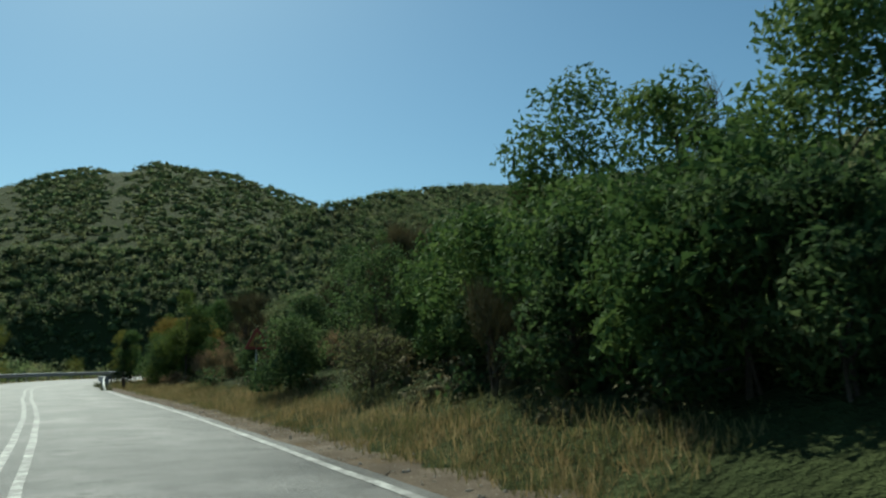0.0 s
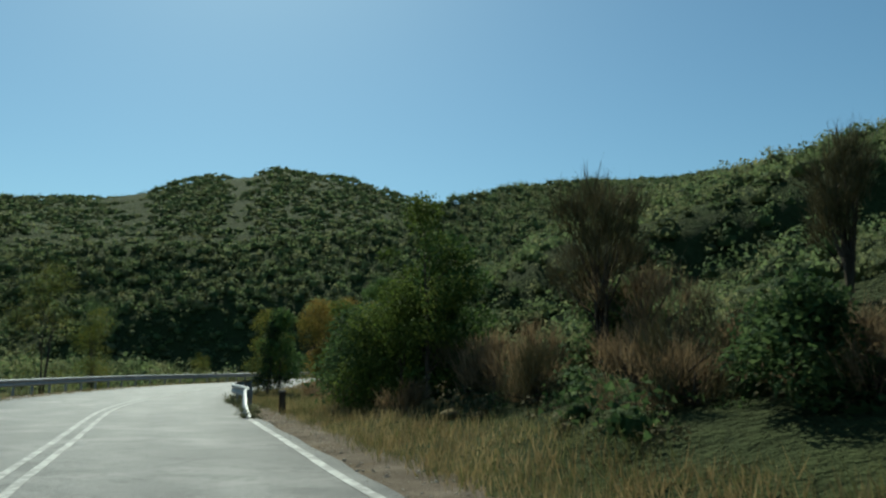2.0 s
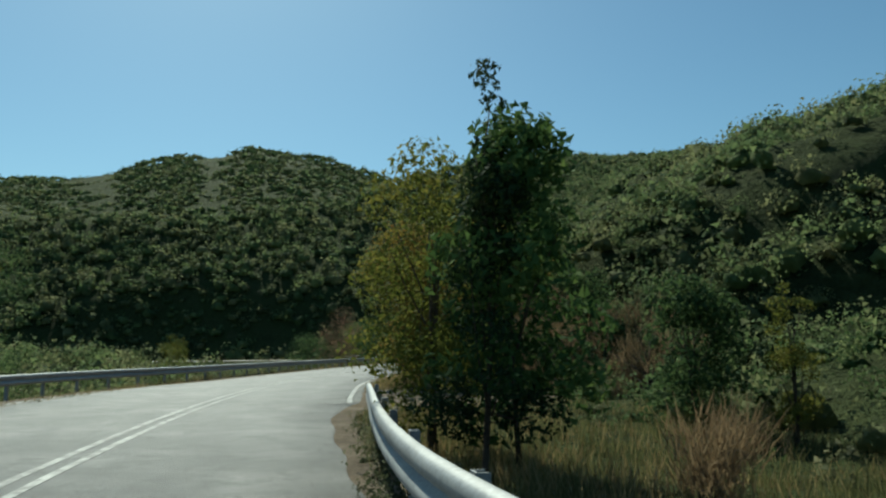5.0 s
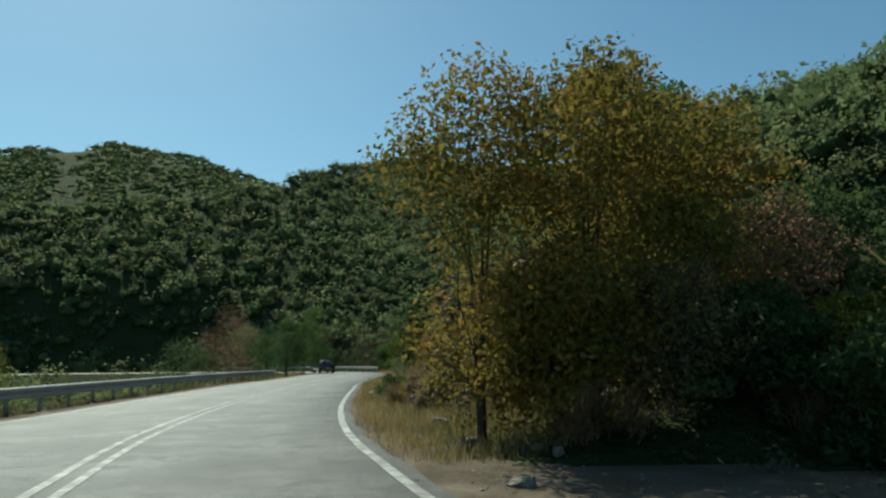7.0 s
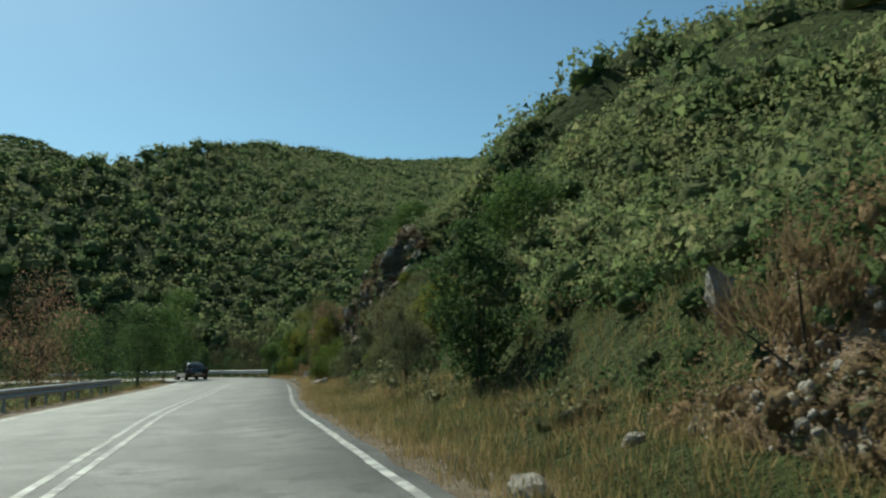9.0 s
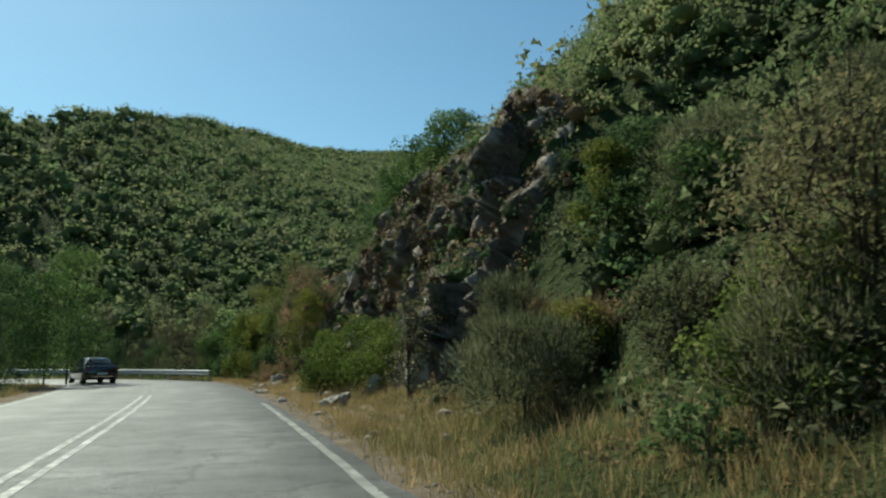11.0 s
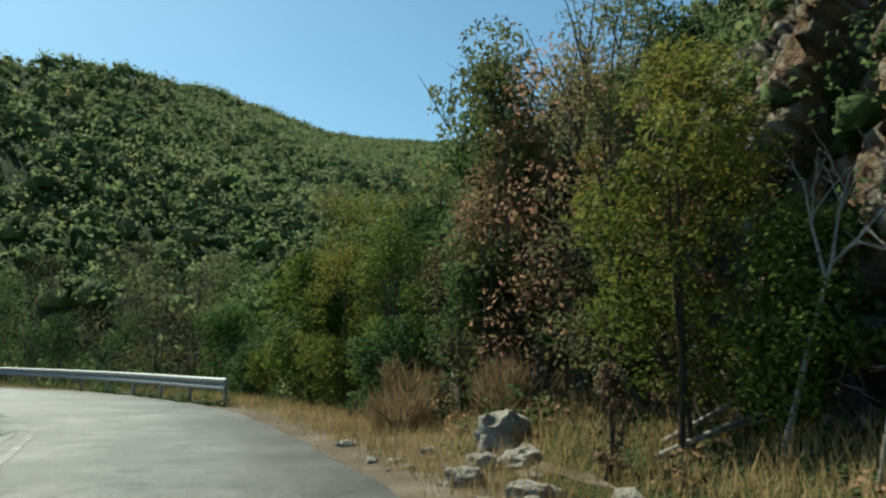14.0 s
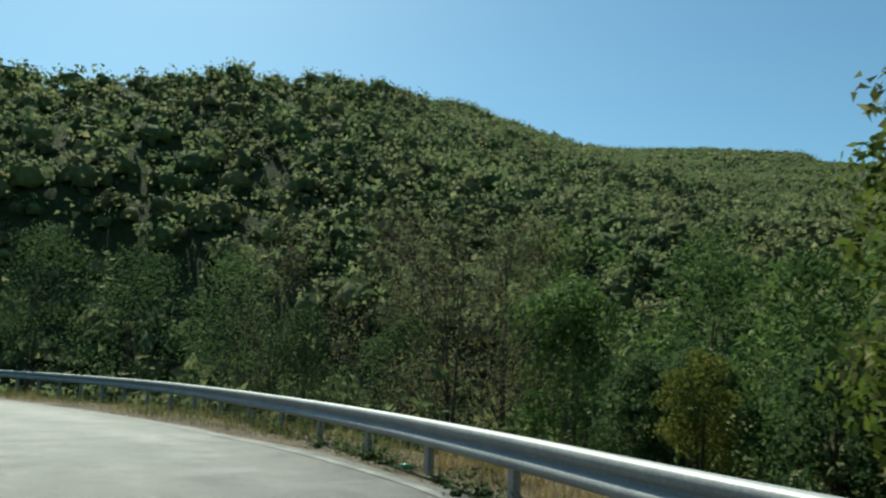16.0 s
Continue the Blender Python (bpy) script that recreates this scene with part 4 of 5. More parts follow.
plant("broad", -25.0, 154.5, 3.4, 1.6)
plant("broad", -28.4, 159.2, 3.4, 1.6)
plant("twig", -29.6, 162.4, 5.0, 1.7)
plant("shrub", -32.5, 163.4, 3.0, 1.5)
plant("shrub", -35.6, 166.6, 3.2, 1.6)
plant("shrub", -27.8, 156.0, 1.9, 0.8)
plant("twig", -31.0, 160.0, 5.4, 2.2)
plant("twig", -28.6, 164.3, 5.9, 2.0)
plant("twig", -33.0, 166.4, 7.0, 2.7)
plant("twig", -37.2, 168.8, 6.2, 2.4)
plant("shrub", -38.5, 169.5, 5.4, 2.3)
plant("shrub", -40.3, 174.2, 6.1, 2.2)
plant("shrub", -44.7, 174.7, 6.3, 2.9)
plant("shrub", -50.5, 177.4, 7.4, 3.2)


def bare_snag(x, y, z, height, lean):
    rng = np.random.default_rng(int(abs(x * 7) + abs(y)))
    root = tagged(new("dead_tree"), "bleached leafless dead branch sticking up", "dead branch")
    root.matrix_world = pose(x, y, z)
    wood = []

    def grow(a, way, ln, r, deep):
        b = a + way * ln
        wood.append(tube([tuple(a), tuple((a + b) / 2 + rng.normal(0, 0.04 * ln, 3)), tuple(b)], [r, r * 0.75, r * 0.5], 5))
        if deep:
            for _ in range(3):
                grow(a + (b - a) * rng.uniform(0.5, 1), unit(way + rng.normal(0, 0.5, 3)), ln * rng.uniform(0.4, 0.65), r * 0.5, deep - 1)
    grow(np.zeros(3), unit(np.array([lean[0], lean[1], 1.0])), height * 0.55, 0.035, 3)
    part_np("branch", *joined(wood), DEAD_WOOD, root)


bare_snag(-23.3, 69.0, 3.4, 2.4, (0.1, 0.1))
bare_snag(-25.2, 131.4, 0.3, 2.6, (-0.3, -0.6))
bare_snag(-24.9, 132.6, 0.4, 3.2, (0.2, -0.2))
bare_snag(-24.4, 131.2, 0.5, 2.2, (-0.5, -0.3))
bare_snag(-25.2, 133.9, 0.35, 3.2, (1.6, -1.1))
bare_snag(-25.5, 133.6, 0.25, 2.6, (2.4, -0.9))
bare_snag(-24.3, 133.5, 0.8, 2.8, (2.0, -0.6))
plant("red", -26.0, 133.5, 1.15, 0.2)
plant("red", -24.8, 134.1, 3.3, 0.4)


# ---- rocks ----
def blocks(p, scale):
    """Broken planes: each cell of a split rock is tilted its own way."""
    q = p * scale
    c = noise.voronoi(q)[1][0]
    way = noise.cell_vector(c * 7.3) - Vector((0.5, 0.5, 0.5))
    return (q - c).dot(way) * 1.3 + noise.cell(c * 3.7 + Vector((5, 1, 9))) * 0.35


def rock(x, y, z, sx, sy, sz, turn=(0, 0, 0), material=None, label="rough grey limestone boulder", seed=0, fine=3, group=""):
    bm = bmesh.new()
    bmesh.ops.create_icosphere(bm, subdivisions=fine, radius=1)
    off = Vector((x * 3.1 + seed, y * 1.7, z))
    for v in bm.verts:
        p = v.co.copy()
        k = max(abs(p.x), abs(p.y), abs(p.z))
        p = p.lerp(p / k * 0.8, 0.55)
        p *= 1 + 0.30 * blocks(p + off, 1.1) + 0.16 * blocks(p + off, 2.6) + 0.10 * noise.noise(p * 2.3 + off) + 0.05 * noise.noise(p * 7 + off)
        v.co = Vector((p.x * sx, p.y * sy, p.z * sz))
    here = float(land(x, y))
    z = min(max(z, here - 0.3 * sz), here + 0.4 * sz)
    ob = part("rock", bm, material or PALE_ROCK, None)
    ob.matrix_world = pose(x, y, z, *turn)
    return tagged(ob, label, "rock", group)


def buttress(y):
    """A pillar that stands out of the cutting, with a deep recess beside it."""
    if y > 116.3:
        return 0.85 * math.exp(-((y - 116.6) / 1.1) ** 2)
    return -0.3 * math.exp(-((y - 115.6) / 1.0) ** 2)


def rock_face(y0, y1, label, step=0.16, lift=0.12, seed=0, rough=0.68, material=None, rubble=False):
    """Broken rock that lies on the cut bank along the road."""
    ys = np.arange(y0, y1, step)
    low = -0.5 if rubble else -0.3
    us = np.arange(low, 1.2, 0.022 if rubble else 0.016)
    order = np.argsort(LINE[:, 1])
    V = np.zeros((len(ys), len(us), 3))
    for i, yy in enumerate(ys):
        mid = np.array([np.interp(yy, LINE[order, 1], LINE[order, k]) for k in (0, 1)])
        side = np.array([np.interp(yy, LINE[order, 1], RIGHT[order, k]) for k in (0, 1)])
        w = float(verge_width(yy))
        foot, high = float(foot_at(yy)), float(cliff_at(yy))
        t = foot + us * (1.0 + 0.22 * high)
        xy = mid + side * (3.6 + w + t)[:, None]
        V[i, :, 0], V[i, :, 1] = xy[:, 0], xy[:, 1]
        V[i, :, 2] = land(xy[:, 0], xy[:, 1])
    du, dv = np.gradient(V, axis=0), np.gradient(V, axis=1)
    n = unit(np.cross(dv, du))
    n[n[..., 0] > 0] *= -1
    fade = np.minimum(np.minimum((us - low) / 0.2, (1.2 - us) / 0.15), 1).clip(0, 1)
    edge = np.minimum((ys - y0) / 1.5, (y1 - ys) / 1.5).clip(0, 1)
    for i in range(len(ys)):
        for j in range(len(us)):
            p = Vector(V[i, j]) + Vector((seed, 0, 0))
            bend = 0.6 * noise.noise(p * 0.45)
            across, along = p.y * 0.83 + p.z * 0.55 + bend, p.z * 0.83 - p.y * 0.55 + bend
            q = Vector((p.x * 0.8, across, along * 0.42))
            if rubble:
                amp = 0.9 * noise.noise(p * 0.5) + 0.5 * noise.noise(p * 1.3) + 0.5 * blocks(p, 2.2) + 0.5 * blocks(p, 5.0) + 0.4 * noise.noise(p * 8)
            else:
                q = Vector((p.x * 0.8, across, along * 0.2))
                beds = (across * 0.36 + 0.45 * noise.noise(p * 0.5)) % 1.0
                thin = (across * 1.25 + 0.7 * noise.noise(p * 0.8)) % 1.0
                w = Vector((p.x, across * 1.2, along * 0.45))
                amp = 0.95 * blocks(q, 0.33) + 0.95 * (0.5 - beds) + 0.35 * (0.5 - thin) + 0.42 * blocks(w, 0.8) + 0.34 * blocks(w, 1.9) + 0.26 * blocks(p, 4.2) + 0.14 * noise.noise(p * 11) + buttress(p.y + 0.45 * blocks(p, 1.1) + 0.2 * blocks(p, 3.0)) * (0.85 + 0.5 * noise.noise(p * 1.6))
            k = fade[j] * edge[i]
            V[i, j] += n[i, j] * (amp * rough * k + lift * (k * 2 - 1))
    ob = new("cliff", mesh_np("cliff", V.reshape(-1, 3), grid_faces(len(ys), len(us)), material or ROCK))
    tagged(ob, label, "cliff")
    return V[:, (us > (-0.42 if rubble else 0.0)) & (us < 1.1)].reshape(-1, 3)


def slab(x, y, z, sx, sy, sz, turn=(0, 0, 0), label="pale angular limestone slab", seed=0, points=11, group=""):
    """An angular block: the hull of a few seeded points, with chipped faces."""
    rng = np.random.default_rng(int(abs(x * 91) + abs(y * 37)) + seed)
    bm = bmesh.new()
    for v in rng.uniform(-1, 1, (points, 3)):
        v = v / max(np.abs(v).max(), 0.2) * rng.uniform(0.8, 1.0)
        bm.verts.new((v[0] * sx, v[1] * sy, v[2] * sz))
    r = bmesh.ops.convex_hull(bm, input=bm.verts)
    bmesh.ops.delete(bm, geom=[e for e in r["geom_interior"] if isinstance(e, bmesh.types.BMVert)], context="VERTS")
    bmesh.ops.subdivide_edges(bm, edges=bm.edges, cuts=3, use_grid_fill=True)
    bm.normal_update()
    grit = 0.22 * min(sx, sy, sz)
    off = Vector((x, y, z + seed))
    for v in bm.verts:
        v.co += v.normal * grit * (2.0 * noise.noise(v.co * 4 + off) + 1.4 * noise.noise(v.co * 11 + off) - 0.5)
    ob = part("rock", bm, PALE_ROCK, None)
    ob.matrix_world = pose(x, y, z, *turn)
    return tagged(ob, label, "rock", group)


CUTTING = rock_face(113.6, 141.5, "steep broken dark limestone road cutting with dipping strata", 0.065, 0.3)
BANK = rock_face(70.5, 86.0, "eroded stony brown earth bank", 0.09, 0.27, 9, 0.22, EARTH, True)

slab(-24.8, 76.65, 2.64, 0.50, 0.48, 0.30, (49, -22, -54), "large flat pale slab jutting from the bank")
slab(-24.6, 78.7, 2.62, 0.30, 0.22, 0.12, (10, -20, 50), "pale broken stone below a jutting slab")
slab(-24.75, 78.3, 2.2, 0.16, 0.14, 0.2, (10, 10, 20), "pale broken stone below a jutting slab")
slab(-25.22, 76.95, 1.36, 0.46, 0.40, 0.32, (44, -35, -37), "pale limestone outcrop on the earth bank")
slab(-25.0, 76.9, 1.62, 0.28, 0.22, 0.14, (6, -20, 40), "pale limestone outcrop on the earth bank")
slab(-25.0, 85.6, 1.7, 0.17, 0.16, 0.36, (0, 12, 30), "upright pale stone among dry scrub")
slab(-24.2, 76.1, 3.15, 0.36, 0.26, 0.14, (34, -57, -12), "tan broken rock high in the earth bank")
slab(-24.0, 73.4, 1.6, 0.3, 0.25, 0.3, (0, -12, 30), "pale rough rock standing out of the bank")
slab(-24.7, 75.1, 1.0, 0.28, 0.2, 0.16, (0, -25, 50), "pale limestone stone in the bank")
slab(-25.0, 76.2, 1.55, 0.16, 0.12, 0.10, (0, -15, 50), "pale limestone stone in the bank")
srng = np.random.default_rng(31)
for k in range(26):
    yy = float(srng.uniform(71.5, 79.5))
    i = int(np.argmin(np.abs(LINE[:, 1] - yy)))
    t = float(foot_at(yy)) + float(srng.uniform(-0.15, 1.0)) * (1.0 + 0.22 * float(cliff_at(yy)))
    xy = LINE[i] + RIGHT[i] * (3.45 + float(verge_width(yy)) + t)
    e = float(srng.uniform(0.05, 0.15)) * (1.6 if k % 9 == 0 else 1)
    slab(xy[0], xy[1], float(land(*xy)) + 0.3, e * 1.4, e, e * 0.75, (float(srng.uniform(-30, 30)), float(srng.uniform(-40, 0)), float(srng.uniform(0, 180))), "pale stone lodged in the earth bank", k, 11, "stones in the earth bank")
slab(-25.2, 120.2, 0.4, 0.36, 0.26, 0.27, (25, -38, 0), label="jagged pale limestone block at the cliff foot")
slab(-26.75, 118.6, 0.12, 0.42, 0.22, 0.14, (4, -6, 60), label="flat pale stone slab on dry ground")
slab(-26.3, 119.0, 0.16, 0.30, 0.22, 0.16, (0, -18, 45), label="tilted pale stone on dry ground")
slab(-26.5, 121.4, 0.16, 0.07, 0.06, 0.13, (0, 8, 0), label="small white upright stone")
rock(-24.5, 117.4, 1.3, 0.9, 0.55, 0.75, (0, -35, 60), label="big pale limestone boulder below the cutting")
rock(-24.0, 116.4, 0.7, 0.6, 0.5, 0.9, (0, -10, 20), label="big pale limestone boulder below the cutting")
for x, y, z, a, b, c, turn in ((-24.15, 119.5, 1.35, 0.5, 0.3, 0.34, (30, -35, -10)), (-24.3, 119.0, 0.95, 0.38, 0.3, 0.42, (10, -20, 20)), (-23.85, 119.9, 1.9, 0.34, 0.25, 0.22, (25, -40, 0)), (-23.7, 119.5, 2.95, 0.3, 0.22, 0.16, (20, -30, -10))):
    slab(x, y, z, a, b, c, turn, "pale jagged limestone outcrop at the cliff foot", group="outcrops at the cliff foot")
for x, y, z, a, b, c, turn in ((-23.3, 129.4, 2.65, 0.5, 0.3, 0.22, (25, -15, -10)), (-23.4, 129.1, 1.8, 0.24, 0.2, 0.3, (10, 10, 0)), (-23.4, 130.6, 2.35, 0.16, 0.14, 0.16, (0, -10, 30)), (-23.1, 130.4, 3.6, 0.2, 0.16, 0.28, (10, 0, 10)), (-23.7, 129.3, 1.0, 0.4, 0.25, 0.14, (20, -10, 0))):
    slab(x, y, z, a, b, c, turn, "pale limestone block standing out of the cutting", group="blocks in the cutting")
slab(-24.2, 119.9, 2.2, 0.35, 0.3, 0.25, (0, -30, 60), label="broken stone on a ledge")
slab(-27.0, 125.75, 0.08, 0.34, 0.05, 0.035, (0, 0, 35), label="narrow white stone lying on the verge")
slab(-26.1, 127.3, 0.15, 0.13, 0.1, 0.12, (0, 5, 10), label="pale stone at the bank foot")
rock(-26.05, 135.9, 0.25, 0.36, 0.3, 0.34, (0, 8, 40), label="rounded grey boulder in dry grass")
rock(-26.7, 135.0, 0.1, 0.2, 0.17, 0.16, (0, 8, 20), label="rounded grey stone in dry grass")
rock(-26.3, 134.9, 0.2, 0.26, 0.2, 0.14, (0, -12, 30), label="grey slab of rock in dry grass")
rock(-27.2, 134.2, 0.1, 0.28, 0.2, 0.14, (0, 8, 70), label="grey stone on the verge")
rock(-27.0, 133.1, 0.12, 0.25, 0.2, 0.16, (0, 8, 20), label="grey stone on the verge")
slab(-23.9, 129.6, 4.3, 0.35, 0.3, 0.5, (0, -8, 50), label="pale block high in the cutting")
rock(-23.6, 126.9, 2.9, 0.8, 0.5, 0.35, (0, -25, 60), label="pale ledge of rock in the cutting")
slab(-24.2, 127.9, 1.9, 0.3, 0.28, 0.4, (0, 0, 20), label="pale block of rock in the cutting")
rng = np.random.default_rng(5)
for k in range(110):
    yy = float(rng.uniform(110, 138)) if k < 74 else float(rng.uniform(58, 86))
    i = int(np.argmin(np.abs(LINE[:, 1] - yy)))
    o = 3.9 + abs(rng.normal(0, 1.0)) * (1.0 if k < 74 else 1.6)
    xy = LINE[i] + RIGHT[i] * o
    s = float(rng.uniform(0.05, 0.12)) * (1.7 if k % 11 == 0 else 1)
    rock(xy[0], xy[1], float(land(*xy)) + s * 0.35, s * 1.4, s, s * 0.8, tuple(rng.uniform(-20, 20, 2)) + (float(rng.uniform(0, 180)),), label="small pale stone fallen on the verge", fine=2, group="stones fallen on the verge")

bm = bmesh.new()
bmesh.ops.create_cone(bm, cap_ends=True, segments=14, radius1=0.035, radius2=0.035, depth=0.16)
bmesh.ops.create_cone(bm, cap_ends=True, segments=14, radius1=0.035, radius2=0.014, depth=0.05, matrix=Matrix.Translation((0, 0, 0.105)))
bottle = part("bottle", bm, GREEN_PLASTIC, None, smooth=True)
bottle.matrix_world = pose(-31.6, 151.9, 0.02, 90, 0, 70)
tagged(bottle, "crushed green plastic bottle lying on the verge", "bottle")


# ---- grass and gravel ----
def grass(name, label, material, n, y0, y1, lo, hi, height, seed, side=1):
    rng = np.random.default_rng(seed)
    i = rng.choice(np.where((LINE[:, 1] > y0) & (LINE[:, 1] < y1))[0], n // 14)
    o = 3.75 + verge_width(LINE[i, 1]) * 0.55 + lo + rng.uniform(0, 1, len(i)) ** 1.4 * (hi - lo)
    if side < 0:
        o = -(4.7 + lo + rng.uniform(0, 1, len(i)) ** 1.4 * (hi - lo))
    xy = LINE[i] + RIGHT[i] * o[:, None]
    xy = np.repeat(xy, 14, 0) + rng.normal(0, 0.16, (len(i) * 14, 2))
    z = land(xy[:, 0], xy[:, 1]) - 0.03
    tall = np.repeat(rng.uniform(0.35, 1.0, len(i)) ** 1.3, 14) * height * rng.uniform(0.5, 1.1, len(xy))
    way = unit(np.column_stack([rng.normal(0, 0.32, len(xy)), rng.normal(0, 0.32, len(xy)), np.ones(len(xy))])) * tall[:, None]
    ob = new(name, mesh_np(name, *blades(rng, np.column_stack([xy, z]), way, rng.uniform(0.008, 0.022, len(xy))), material))
    return tagged(ob, label, "grass", kind="stuff")


grass("dry_grass", "tufts of straw-coloured dry grass on the verge", STRAW, 15000, 4, 37, 0.1, 1.5, 0.42, 1)
grass("dry_grass", "tufts of straw-coloured dry grass behind the guardrail", STRAW, 9000, 37, 58, 0.1, 6.0, 0.45, 20)
grass("dry_grass", "tufts of straw-coloured dry grass below the rocks", STRAW, 72000, 66, 150, -0.45, 2.8, 0.42, 2)
grass("green_grass", "olive green weeds on the verge", OLIVE_GRASS, 20000, 4, 37, 0.0, 1.9, 0.36, 3)
grass("green_grass", "olive green weeds behind the guardrail", OLIVE_GRASS, 26000, 37, 58, 0.0, 6.5, 0.4, 21)
grass("green_grass", "olive green weeds below the bank", OLIVE_GRASS, 28000, 66, 113, -0.3, 3.3, 0.42, 4)
grass("dry_grass", "dry grass under the guardrail", STRAW, 26000, 30, 150, 0.0, 3.0, 0.4, 5, -1)
grass("green_grass", "weeds under the guardrail by the verge", OLIVE_GRASS, 9000, 41, 58, -0.75, 0.6, 0.32, 16)
grass("dry_grass", "dry grass under the guardrail by the verge", STRAW, 7000, 41, 58, -0.7, 0.6, 0.32, 17)
grass("green_grass", "weeds under the guardrail", OLIVE_GRASS, 26000, 30, 168, 0.0, 3.5, 0.45, 6, -1)
grass("dry_grass", "dry grass round the outside of the bend", STRAW, 20000, 143, 178, 0.2, 5.0, 0.4, 7)
grass("green_grass", "olive weeds at the foot of the guardrail", OLIVE_GRASS, 12000, 144, 168, -0.5, 1.2, 0.5, 18)
grass("dry_grass", "dry straw grass at the foot of the rock cutting", STRAW, 17000, 110, 146, -0.2, 3.0, 0.4, 19)


def gravel(n, seed):
    rng = np.random.default_rng(seed)
    i = rng.choice(np.where((LINE[:, 1] > 2) & (LINE[:, 1] < 160))[0], n)
    o = 3.62 + rng.uniform(0, 1, n) * verge_width(LINE[i, 1]) * 1.1
    xy = LINE[i] + RIGHT[i] * o[:, None] + rng.normal(0, 0.2, (n, 2))
    s = rng.uniform(0.006, 0.022, n) * rng.choice([1, 1, 1, 1.8], n)
    z = np.maximum(land(xy[:, 0], xy[:, 1]) + 0.015, -0.01) + s * 0.3
    shape = np.array([(1, 0, 0), (0, 1, 0), (-1, 0, 0), (0, -1, 0), (0, 0, 0.7), (0, 0, -0.7)], float)
    tris = np.array([(0, 1, 4), (1, 2, 4), (2, 3, 4), (3, 0, 4), (1, 0, 5), (2, 1, 5), (3, 2, 5), (0, 3, 5)])
    a = rng.uniform(0, 6.28, n)
    v = shape[None] * s[:, None, None] * rng.uniform(0.6, 1.3, (n, 6, 1))
    x = v[..., 0] * np.cos(a)[:, None] - v[..., 1] * np.sin(a)[:, None]
    y = v[..., 0] * np.sin(a)[:, None] + v[..., 1] * np.cos(a)[:, None]
    V = np.stack([x + xy[:, :1], y + xy[:, 1:], v[..., 2] + z[:, None]], -1).reshape(-1, 3)
    ob = new("gravel", mesh_np("gravel", V, (tris[None] + np.arange(n)[:, None, None] * 6).reshape(-1, 3), PALE_ROCK))
    tagged(ob, "loose pale gravel scattered along the verge", "gravel", kind="stuff")


gravel(7000, 8)


# ---- woods on the hills ----
def ball(cuts):
    bm = bmesh.new()
    bmesh.ops.create_icosphere(bm, subdivisions=cuts, radius=1)
    v, f = np.array([v.co[:] for v in bm.verts]), np.array([[w.index for w in q.verts] for q in bm.faces])
    bm.free()
    return v, f


def cap(sides=6):
    """A small rounded cap: two bands and a top."""
    v, f = [], []
    for k, e in enumerate((-0.35, 0.2, 0.8)):
        for j in range(sides):
            a = 2 * math.pi * (j + 0.5 * k) / sides
            v.append((math.cos(a) * math.cos(e), math.sin(a) * math.cos(e), math.sin(e)))
    v.append((0, 0, 1))
    for j in range(sides):
        i = (j + 1) % sides
        for k in (0, sides):
            f += [(k + j, k + i, k + sides + j), (k + i, k + sides + i, k + sides + j)]
        f.append((2 * sides + j, 2 * sides + i, 3 * sides))
    return np.array(v), np.array(f)


BALL = cap()
BALL_FACES = BALL[1]


def dome(rng, leaves):
    """A lobed crown: leaf places and their outward ways, and the crown's own solid shape."""
    nl = int(rng.integers(5, 9))
    a, q = rng.uniform(0, 6.28, nl), np.sqrt(rng.uniform(0, 1, nl)) * 0.6
    c = np.column_stack([np.cos(a) * q, np.sin(a) * q, rng.uniform(0.15, 0.7, nl)])
    r = rng.uniform(0.28, 0.48, nl)
    pick = rng.choice(nl, leaves, p=r ** 2 / (r ** 2).sum())
    way = unit(rng.normal(size=(leaves, 3)) + np.array([0, 0, 0.35]))
    at = c[pick] + way * (r[pick] * rng.uniform(0.86, 1.1, leaves))[:, None]
    v = BALL[0]
    reach = np.full(len(v), 0.25)
    for k in range(nl):
        m = c[k] - np.array([0, 0, 0.25])
        along = v @ m
        gap = (m @ m) - along ** 2
        hit = along + np.sqrt(np.clip(r[k] ** 2 - gap, 0, None))
        reach = np.where(gap < r[k] ** 2, np.maximum(reach, hit), reach)
    solid = v * (reach * rng.uniform(0.85, 0.98, len(v)))[:, None] + np.array([0, 0, 0.25])
    return at, way, solid


